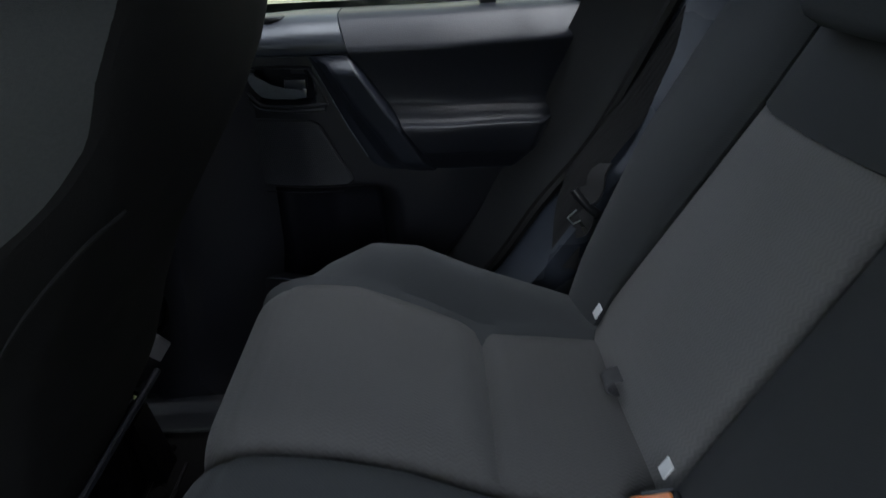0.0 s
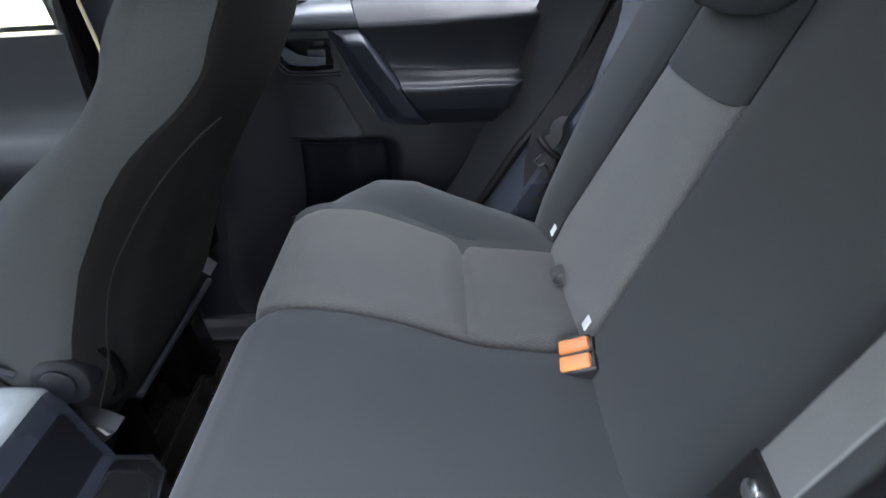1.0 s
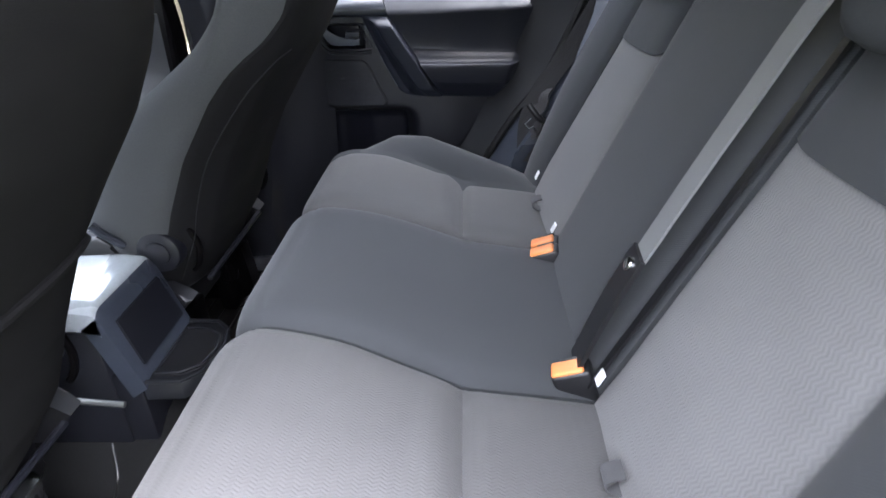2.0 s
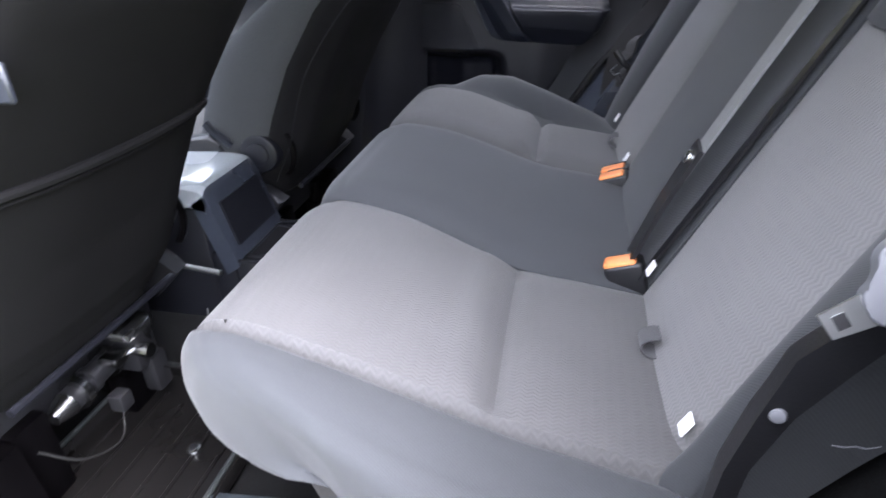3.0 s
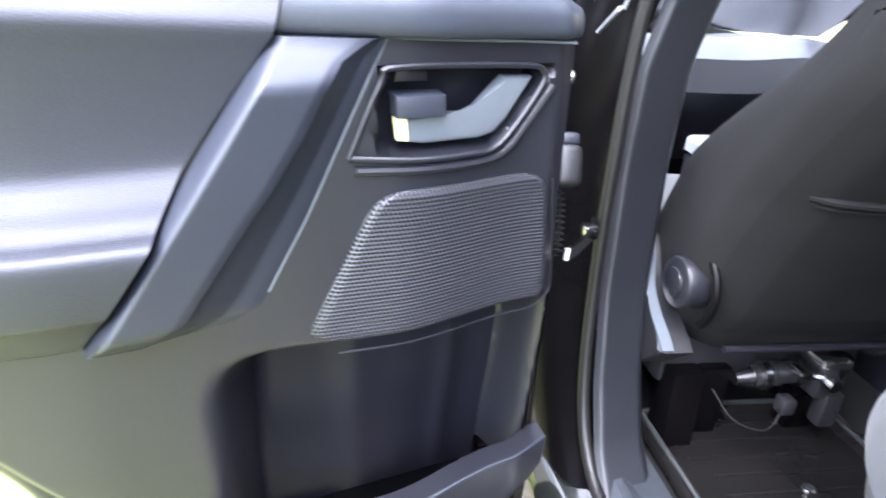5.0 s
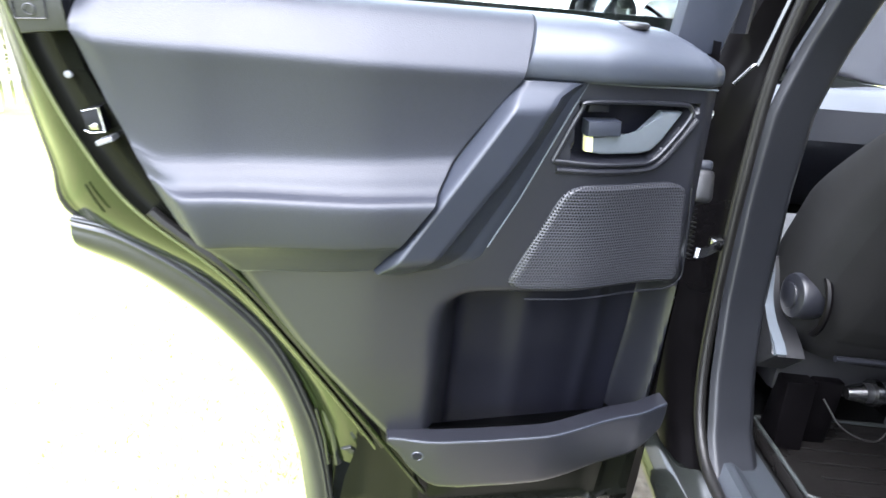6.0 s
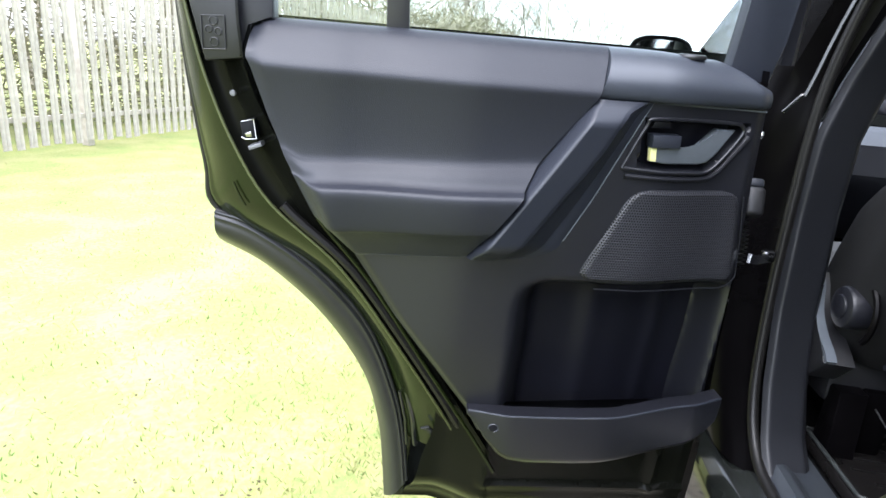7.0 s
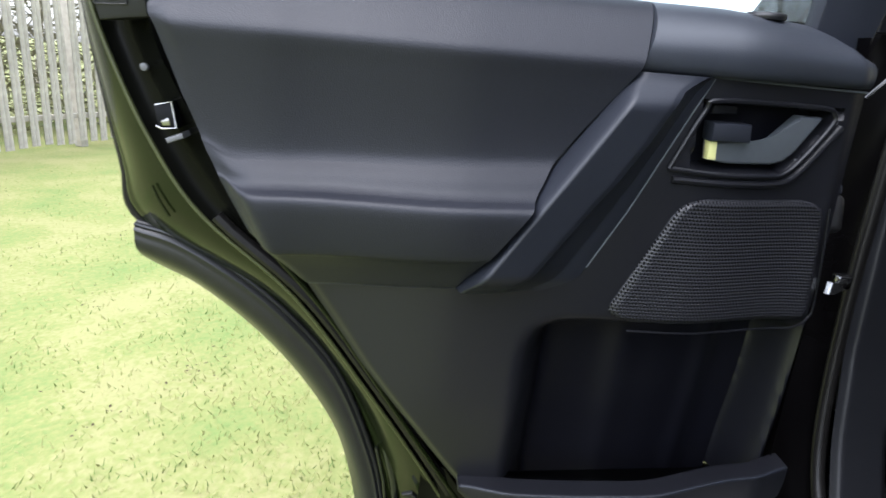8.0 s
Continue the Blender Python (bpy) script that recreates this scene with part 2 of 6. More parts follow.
STEEL = material("bright_steel", (0.6, 0.61, 0.6), 0.28, metal=1.0, vary=0.1, bump=0.1)
GREYPL = material("pale_grey_plastic", (0.11, 0.112, 0.12), 0.4, vary=0.06)
ORANGE = material("orange_plastic", (0.78, 0.25, 0.07), 0.4, vary=0.08)
YELLOW = material("yellow_sticker", (0.55, 0.54, 0.24), 0.5, vary=0.1)
WHITE = material("white_label_cloth", (0.8, 0.8, 0.8), 0.6, vary=0.05)
LINER = material("pale_headliner", (0.42, 0.41, 0.39), 0.95, vary=0.06, scale=300, bump=0.5)
GLASS = glass("clear_glass", (0.78, 0.82, 0.8))
SCREEN = glass("clear_windscreen_glass", (0.93, 0.95, 0.94))
# tint added to unseen rear panes to cut the light from behind
DIMMING = glass("added_dimming_glass", (0.12, 0.125, 0.12))
MIRROR = material("mirror_glass", (0.8, 0.82, 0.82), 0.03, metal=1.0, vary=0.02)
LEAF = material("brown_leaf_scraps", (0.055, 0.042, 0.025), 0.9, vary=0.4, scale=30, spec=0.1)
GRASS = patchy("lawn_turf", [(0.115, 0.165, 0.05), (0.175, 0.19, 0.066), (0.215, 0.212, 0.09)], 2.2, 45.0)
BLADE = patchy("grass_blades", [(0.10, 0.155, 0.044), (0.19, 0.205, 0.066), (0.255, 0.245, 0.105)], 1.6, 0.0)
PEBBLE = patchy("loose_pebbles", [(0.12, 0.11, 0.095), (0.22, 0.195, 0.15), (0.34, 0.31, 0.25)], 30.0, 0.0)
GRAVEL = material("pale_gravel", (0.24, 0.215, 0.17), 0.95, vary=0.4, scale=90, bump=1.0, bump_scale=120, spec=0.2)
FENCE = material("weathered_fence_steel", (0.36, 0.335, 0.28), 0.7, vary=0.3, scale=14, coarse=1.5)
BARK = material("bare_bark", (0.2, 0.175, 0.135), 0.9, vary=0.35, scale=12)
TWIGS = material("bare_twigs_and_buds", (0.25, 0.235, 0.165), 0.9, vary=0.4, scale=5)


# ---------- mesh helpers ----------
def link(name, bm, mat, parent=None, label="", smooth=True):
    me = bpy.data.meshes.new(name)
    bmesh.ops.recalc_face_normals(bm, faces=bm.faces)
    for f in bm.faces:
        f.smooth = smooth
    bm.to_mesh(me)
    bm.free()
    me.materials.append(mat)
    if smooth:
        me.set_sharp_from_angle(angle=radians(38))
    ob = new(name, me)
    if parent:
        ob.parent = parent
    if label:
        ob["label"] = label
    return ob


def part(name, bm, mat, parent, label=""):
    return link(name, bm, mat, parent, label)


def thing(name, label, category, at=(0, 0, 0), group="", kind=""):
    ob = new(name)
    ob.location = at
    ob.empty_display_size = 0.1
    return tagged(ob, label, category, group, kind)


def box(lo, hi, bevel=0.004, seg=2, m=None):
    bm = bmesh.new()
    bmesh.ops.create_cube(bm, size=1)
    for v in bm.verts:
        v.co = Vector([lo[i] + (v.co[i] + 0.5) * (hi[i] - lo[i]) for i in range(3)])
    if bevel:
        bmesh.ops.bevel(bm, geom=bm.edges[:], offset=bevel, segments=seg, profile=0.5, affect="EDGES", clamp_overlap=True)
    if m:
        bm.transform(m)
    return bm


def prism(outline, d0, d1, place, bevel=0.0, seg=2):
    """A flat outline (a, b) carried from depth d0 to d1 by place(a, b, d)."""
    bm = bmesh.new()
    low = [bm.verts.new(place(a, b, d0)) for a, b in outline]
    top = [bm.verts.new(place(a, b, d1)) for a, b in outline]
    bm.faces.new(low)
    cap = bm.faces.new(top)
    for i in range(len(low)):
        j = (i + 1) % len(low)
        bm.faces.new((low[i], low[j], top[j], top[i]))
    if bevel:
        bmesh.ops.bevel(bm, geom=list(cap.edges), offset=bevel, segments=seg, profile=0.5, affect="EDGES", clamp_overlap=True)
    return bm


def ease(rows, x):
    """Smooth value at x along rows of (x, value)."""
    if x <= rows[0][0]:
        return rows[0][1]
    for (a, va), (b, vb) in zip(rows, rows[1:]):
        if x <= b:
            s = (x - a) / (b - a)
            return va + (vb - va) * (s * s * (3 - 2 * s))
    return rows[-1][1]


def ramp(rows, x):
    """Straight-line value at x along rows of (x, value)."""
    if x <= rows[0][0]:
        return rows[0][1]
    for (a, va), (b, vb) in zip(rows, rows[1:]):
        if x <= b:
            return va + (vb - va) * (x - a) / (b - a)
    return rows[-1][1]


def curve(points, steps):
    """Catmull-Rom points through the given ones."""
    p = [Vector(q) for q in points]
    p = [p[0] * 2 - p[1]] + p + [p[-1] * 2 - p[-2]]
    out = []
    for i in range(1, len(p) - 2):
        for s in range(steps):
            t = s / steps
            out.append(0.5 * (2 * p[i] + (p[i + 1] - p[i - 1]) * t + (2 * p[i - 1] - 5 * p[i] + 4 * p[i + 1] - p[i + 2]) * t * t + (3 * p[i] - p[i - 1] - 3 * p[i + 1] + p[i + 2]) * t ** 3))
    out.append(p[-2])
    return out


def sheet(nu, nv, f, skirt=None, closed=True):
    """A grid f(s, t) for s, t in 0..1; skirt: a vector by which its rim is carried back to give it a body."""
    bm = bmesh.new()
    g = [[bm.verts.new(f(i / nu, j / nv)) for j in range(nv + 1)] for i in range(nu + 1)]
    for i in range(nu):
        for j in range(nv):
            bm.faces.new((g[i][j], g[i + 1][j], g[i + 1][j + 1], g[i][j + 1]))
    if skirt is not None:
        rim = [g[i][0] for i in range(nu + 1)] + [g[nu][j] for j in range(1, nv + 1)] + [g[i][nv] for i in range(nu - 1, -1, -1)] + [g[0][j] for j in range(nv - 1, 0, -1)]
        back = [bm.verts.new(v.co + Vector(skirt)) for v in rim]
        for i in range(len(rim)):
            j = (i + 1) % len(rim)
            bm.faces.new((rim[i], back[i], back[j], rim[j]))
        if closed:
            bm.faces.new(back)
    return bm


def tube(path, radius, sides=8, flat=1.0, ring=False):
    """A round bar along a path; flat squashes it; radius may be a list."""
    pts = [Vector(p) for p in path]
    bm = bmesh.new()
    rings, side = [], None
    for i, p in enumerate(pts):
        d = (pts[min(i + 1, len(pts) - 1)] - pts[max(i - 1, 0)]).normalized()
        if side is None:
            side = d.orthogonal().normalized()
        side = (side - d * side.dot(d)).normalized()
        up = d.cross(side)
        r = radius[i] if isinstance(radius, (list, tuple)) else radius
        rings.append([bm.verts.new(p + (side * math.cos(a) + up * math.sin(a) * flat) * r) for a in (2 * math.pi * q / sides for q in range(sides))])
    for a, b in zip(rings, rings[1:]):
        for q in range(sides):
            bm.faces.new((a[q], a[(q + 1) % sides], b[(q + 1) % sides], b[q]))
    bm.faces.new(rings[0])
    bm.faces.new(rings[-1])
    return bm


def strap(path, across, width, thick=0.0015):
    """A flat band along a path; across: the direction of its width at every point."""
    pts = [Vector(p) for p in path]
    bm = bmesh.new()
    rows = []
    for i, p in enumerate(pts):
        d = (pts[min(i + 1, len(pts) - 1)] - pts[max(i - 1, 0)]).normalized()
        w = Vector(across[i] if isinstance(across, list) else across)
        w = (w - d * w.dot(d)).normalized() * width / 2
        n = d.cross(w).normalized() * thick
        rows.append([bm.verts.new(q) for q in (p - w - n, p + w - n, p + w + n, p - w + n)])
    for a, b in zip(rows, rows[1:]):
        for q in range(4):
            bm.faces.new((a[q], a[(q + 1) % 4], b[(q + 1) % 4], b[q]))
    bm.faces.new(rows[0])
    bm.faces.new(rows[-1])
    return bm


def disc(centre, axis, radius, depth, bevel=0.002, seg=24):
    bm = bmesh.new()
    bmesh.ops.create_cone(bm, cap_ends=True, segments=seg, radius1=radius, radius2=radius, depth=depth)
    if bevel:
        bmesh.ops.bevel(bm, geom=[e for e in bm.edges if all(len(f.verts) > 4 or True for f in e.link_faces) and abs(e.verts[0].co.z - e.verts[1].co.z) < 1e-6], offset=bevel, segments=2, profile=0.5, affect="EDGES")
    q = Vector(axis).to_track_quat("Z", "Y").to_matrix().to_4x4()
    bm.transform(Matrix.Translation(centre) @ q)
    return bm


# ---------- ground, fence, trees ----------
lawn_bm = bmesh.new()
bmesh.ops.create_grid(lawn_bm, x_segments=60, y_segments=60, size=1)
for v in lawn_bm.verts:
    v.co = Vector((math.copysign(abs(v.co.x) ** 3, v.co.x) * 900, math.copysign(abs(v.co.y) ** 3, v.co.y) * 900, 0))
    v.co.z = 0.02 * noise.noise(v.co * 0.6) - 0.01 if v.co.length < 30 else -0.01
ground = link("ground", lawn_bm, GRASS)
tagged(ground, "mown yellow-green lawn reaching the horizon", "lawn", kind="structure")
track_bm = sheet(70, 14, lambda s, t: Vector((-4.2 + 6.6 * s + 0.3 * noise.noise(Vector((t * 7, s, 5))), -1.02 + 2.1 * t + (0.07 + 0.12 * abs(t - 0.5)) * noise.noise(Vector((s * 14, t * 3, 0))), 0.025 + 0.008 * noise.noise(Vector((s * 40, t * 14, 2))))), (0, 0, -0.04))
tagged(link("gravel_strip", track_bm, GRAVEL), "strip of pale loose gravel under the parked car", "gravel", kind="structure")

rng = random.Random(4)
gb = bmesh.new()
for i in range(60000):
    r = rng.random() ** 1.6 * 5.0
    x, y = -1.5 + rng.uniform(-1, 1) * (1.1 + r), -1.15 - r * rng.random() - 0.05
    x -= max(0.0, -y - 1.5) * 0.5
    if noise.noise(Vector((x * 9, y * 9, 3))) < rng.uniform(-0.6, 0.25):
        continue
    h, a = rng.uniform(0.008, 0.026), rng.uniform(0, 6.28)
    d = Vector((math.cos(a), math.sin(a), 0)) * rng.uniform(0.0012, 0.003)
    tip = Vector((rng.uniform(-0.016, 0.016), rng.uniform(-0.016, 0.016), h))
    p = Vector((x, y, -0.004))
    gb.faces.new([gb.verts.new(p - d), gb.verts.new(p + d), gb.verts.new(p + tip)])
tagged(link("grass", gb, BLADE, smooth=False), "short tufts of yellow-green lawn grass", "grass", kind="stuff")

stones = bmesh.new()
for i in range(3600):
    p = Vector((rng.uniform(-1.9, -0.3), rng.uniform(-1.02, -0.5), 0.027))
    a, s, flat = rng.uniform(0, 6.28), rng.uniform(0.004, 0.013), rng.uniform(0.35, 0.7)
    e, f = Vector((math.cos(a), math.sin(a), 0)) * s, Vector((-math.sin(a), math.cos(a), 0)) * s * rng.uniform(0.6, 1)
    ring = [stones.verts.new(p + v) for v in (e, (e + f) * 0.75, f, (f - e) * 0.75, -e, (e + f) * -0.75, -f, (e - f) * 0.75)]
    peak = stones.verts.new(p + (e + f) * rng.uniform(-0.2, 0.2) + Vector((0, 0, s * flat)))
    for q in range(8):
        stones.faces.new((ring[q], ring[(q + 1) % 8], peak))
tagged(link("pebbles", stones, PEBBLE), "loose grey and buff pebbles on the gravel", "pebbles", kind="stuff")

litter = bmesh.new()
for i in range(240):
    r = rng.random() ** 0.8 * 4.0
    p = Vector((-0.6 - rng.random() * 3.2, -1.5 - r, 0.012))
    for j in range(rng.choice((1, 1, 2, 4))):
        q = p + Vector((rng.gauss(0, 0.02), rng.gauss(0, 0.02), rng.uniform(0, 0.01)))
        a, s = rng.uniform(0, 6.28), rng.uniform(0.003, 0.009)
        d, e = Vector((math.cos(a), math.sin(a), 0.2)) * s, Vector((-math.sin(a), math.cos(a), 0.15)) * s * 0.6
        litter.faces.new([litter.verts.new(v) for v in (q - d, q - e, q + d, q + e)])
tagged(link("fallen_leaves", litter, LEAF, smooth=False), "scattered brown leaf scraps on the lawn", "fallen leaves", kind="stuff")
# palisade fence: runs forward past the car on its near side
FENCE_A, FENCE_B = Vector((2.5, -6.95, 0)), Vector((-26, -4.5, 0))
fence = thing("fence", "tall weathered palisade fence of pale steel pickets", "fence", FENCE_A)
fdir = (FENCE_B - FENCE_A).normalized()
fturn = math.atan2(fdir.y, fdir.x)
fence.rotation_euler = (0, 0, fturn)
flen = (FENCE_B - FENCE_A).length


def picket_mesh():
    bm = bmesh.new()
    prof = [(-0.047, 0.0), (-0.028, 0.016), (0.0, 0.004), (0.028, 0.016), (0.047, 0.0)]
    low = [bm.verts.new((x, y, 0.06)) for x, y in prof]
    mid = [bm.verts.new((x, y, 2.28)) for x, y in prof]
    top = [bm.verts.new((x * 0.25, y, 2.42)) for x, y in prof]
    for a, b in ((low, mid), (mid, top)):
        for i in range(4):
            bm.faces.new((a[i], a[i + 1], b[i + 1], b[i]))
            bm.faces.new([bm.verts.new(v.co + Vector((0, -0.003, 0))) for v in (b[i], b[i + 1], a[i + 1], a[i])])
    return bm


first_picket = part("picket", picket_mesh(), FENCE, fence)
rngf = random.Random(9)
n_pick = int(flen / 0.145)
for i in range(n_pick):
    p = first_picket if i == 0 else first_picket.copy()
    if i:
        scene.collection.objects.link(p)
        p.parent = fence
    p.location = (0.07 + i * 0.145 + rngf.uniform(-0.004, 0.004), -0.035, rngf.uniform(-0.015, 0.015))
    p.rotation_euler = (rngf.uniform(-0.008, 0.008), rngf.uniform(-0.012, 0.012), 0)
for i in range(int(flen / 2.75) + 1):
    part("post", box((i * 2.75 - 0.045, 0.01, 0), (i * 2.75 + 0.045, 0.11, 2.4), 0.004, 1), FENCE, fence)
for z in (0.32, 2.02):
    part("rail", box((0, -0.018, z), (flen, 0.012, z + 0.055), 0.003, 1), FENCE, fence)


def bare_tree(name, base, height, seed, label):
    """A leafless tree: a tapered trunk, limbs that fork, and a haze of thin twigs."""
    r = random.Random(seed)
    t = thing(name, label, "tree", base, group="wood behind the fence")
    wood, fine = bmesh.new(), bmesh.new()

    def limb(bm, p, d, length, rad, depth):
        pts, q = [p.copy()], p.copy()
        for i in range(4):
            d = (d + Vector((r.uniform(-1, 1), r.uniform(-1, 1), r.uniform(-0.2, 0.6))) * 0.16).normalized()
            q = q + d * length / 4
            pts.append(q.copy())
        sides = 6 if depth == 0 else 4 if depth == 1 else 3
        add = tube(pts, [rad * (1 - 0.17 * i) for i in range(5)], sides)
        me = bpy.data.meshes.new("tmp")
        add.to_mesh(me)
        add.free()
        (wood if depth < 2 else fine).from_mesh(me)
        bpy.data.meshes.remove(me)
        if depth < 3:
            for i in range((9, 6, 5)[depth]):
                k = r.uniform(0.25 if depth == 0 else 0.15, 1.0)
                at = pts[min(int(k * 4), 3)].lerp(pts[min(int(k * 4) + 1, 4)], k * 4 % 1)
                a = r.uniform(0, 6.28)
                side = Vector((math.cos(a), math.sin(a), r.uniform(0.3, 1.1))).normalized()
                limb(bm, at, (d * 0.4 + side).normalized(), length * r.uniform(0.38, 0.6), rad * 0.42, depth + 1)

    limb(wood, Vector((0, 0, -0.1)), Vector((0, 0, 1)), height, height * 0.0075, 0)
    part("trunk", wood, BARK, t)
    part("crown", fine, TWIGS, t)
    return t


TREE_LABEL = "bare winter tree with thin grey-brown twigs behind the fence"
kinds = [bare_tree("tree", (-9, -11, 0), 8.5, 1, TREE_LABEL), bare_tree("tree", (-13, -8.5, 0), 9.5, 2, TREE_LABEL), bare_tree("tree", (-6, -9.6, 0), 8.0, 3, TREE_LABEL)]
rngt = random.Random(12)
for i in range(46):
    k = i / 46
    x = -4.5 - 60 * k ** 1.25 + rngt.uniform(-1.5, 1.5)
    y = -10.5 + 6.2 * k - rngt.uniform(0, 7)
    s = rngt.uniform(0.8, 1.15)
    t = copy_thing(kinds[i % 3], pose(x, y, 0, 0, 0, rngt.uniform(0, 360)))
    t.scale = (s, s, s * rngt.uniform(0.9, 1.1))
for i in range(30):
    k = i / 29
    a, far = radians(169.5 + 17.0 * (1 - k) + rngt.uniform(-0.4, 0.4)), rngt.uniform(40, 58)
    s = rngt.uniform(0.7, 0.9) * (1.0 - 0.45 * k * k)
    t = copy_thing(kinds[i % 3], pose(0.36 + far * math.cos(a), -1.23 + far * math.sin(a), 0, 0, 0, rngt.uniform(0, 360)))
    t.scale = (s * 1.25, s * 1.25, s)
scrub = bmesh.new()
for i in range(42000):
    k = rngt.random()
    far = k ** 1.3
    p = Vector((3.0 - 62 * far, -7.9 + 4.6 * far - rngt.uniform(0, 3.5) * (0.4 + far), rngt.uniform(0, 2.6 + 3.2 * far) * rngt.random() ** 0.5))
    d = Vector((rngt.uniform(-1, 1), rngt.uniform(-1, 1), rngt.uniform(-0.2, 1.6))).normalized() * rngt.uniform(0.25, 0.7) * (1 + far)
    w = d.orthogonal().normalized() * rngt.uniform(0.003, 0.009) * (1 + 7 * far)
    scrub.faces.new([scrub.verts.new(p - w), scrub.verts.new(p + w), scrub.verts.new(p + d)])
tagged(link("undergrowth", scrub, TWIGS, smooth=False), "tangled brown undergrowth along the fence", "undergrowth", kind="stuff")

lamp = thing("street_lamp", "slim grey street lamp post beyond the trees", "street lamp", (-21, -1.2, 0))
part("post", tube([(0, 0, 0), (0, 0, 4.9)], [0.06, 0.04], 10), FENCE, lamp)
part("lantern", box((-0.12, -0.45, 4.88), (0.12, 0.18, 4.98), 0.03), FENCE, lamp)


# ---------- brick wall on the far side of the car ----------
wall = thing("house_wall", "pale buff brick wall of a house beside the car", "house wall", (0, 6.3, 0))
part("wall_core", box((-8, 0.012, 0), (8, 0.25, 4.6), 0), MORTAR, wall)
rows_bm = bmesh.new()
first_brick = None
for r in range(61):
    for c in range(-35, 36):
        x, z = c * 0.225 + (0.1125 if r % 2 else 0.0), 0.006 + r * 0.075
        if not (-2.4 < x < 1.3 and 0.2 < z < 0.85):
            if r % 1 == 0:
                q = [rows_bm.verts.new((x + a * 0.1075, 0.006, z + b)) for a, b in ((-1, 0), (1, 0), (1, 0.065), (-1, 0.065))]
                rows_bm.faces.new(q)
            continue
        if first_brick is None:
            first_brick = part("brick", box((-0.1075, 0.0, 0.0), (0.1075, 0.03, 0.065), 0.004, 1), BRICK, wall)
            b = first_brick
        else:
            b = first_brick.copy()
            scene.collection.objects.link(b)
            b.parent = wall
        b.location = (x, 0.003 * ((c * 7 + r * 3) % 3 - 1), z)
joined = part("more_bricks", rows_bm, BRICK, wall)
joined["kind"] = "stuff"


# ---------- rear doors ----------
FRONT_RIM = [(0.45, -0.085), (0.56, -0.08), (0.645, -0.072), (0.771, -0.062), (0.887, -0.058), (1.029, -0.042), (1.145, -0.032), (1.2, -0.024)]
REAR_RIM = [(0.5, 0.30), (0.51, 0.322), (0.541, 0.345), (0.603, 0.378), (0.694, 0.446), (0.778, 0.514), (0.887, 0.589), (0.942, 0.647), (1.027, 0.693), (1.084, 0.717), (1.146, 0.739), (1.171, 0.75), (1.205, 0.744)]
BULGE = [(-0.1, -0.05), (-0.02, -0.03), (0.15, 0.0), (0.4, 0.0), (0.6, -0.03), (0.75, -0.055)]


def smooth(a, b, x):
    s = min(max((x - a) / (b - a), 0), 1)
    return s * s * (3 - 2 * s)


def grab_line(w):
    return 0.247 + (1.146 - w) * 0.638


def hollow(u, w):
    """How far a place lies in the hollow over the door pocket, 0 to 1."""
    corner = math.hypot(max(0.0, u - 0.25), max(0.0, w - 0.80))
    return smooth(0.085, 0.02, corner) * smooth(0.357, 0.262, u) * smooth(0.872, 0.836, w) * smooth(-0.062, -0.03, u)


def handle_well(u, w):
    """How far a place lies in the well behind the release lever, 0 to 1."""
    fore = 0.05 - (w - 1.05) * 0.80
    return smooth(1.048, 1.055, w) * smooth(1.125, 1.117, w) * smooth(0.168, 0.160, u) * smooth(fore - 0.004, fore + 0.006, u)


def door_base(u, w):
    return ease(BULGE, u) - 0.085 * hollow(u, w) - 0.01 * smooth(0.75, 0.6, w) - 0.04 * handle_well(u, w)


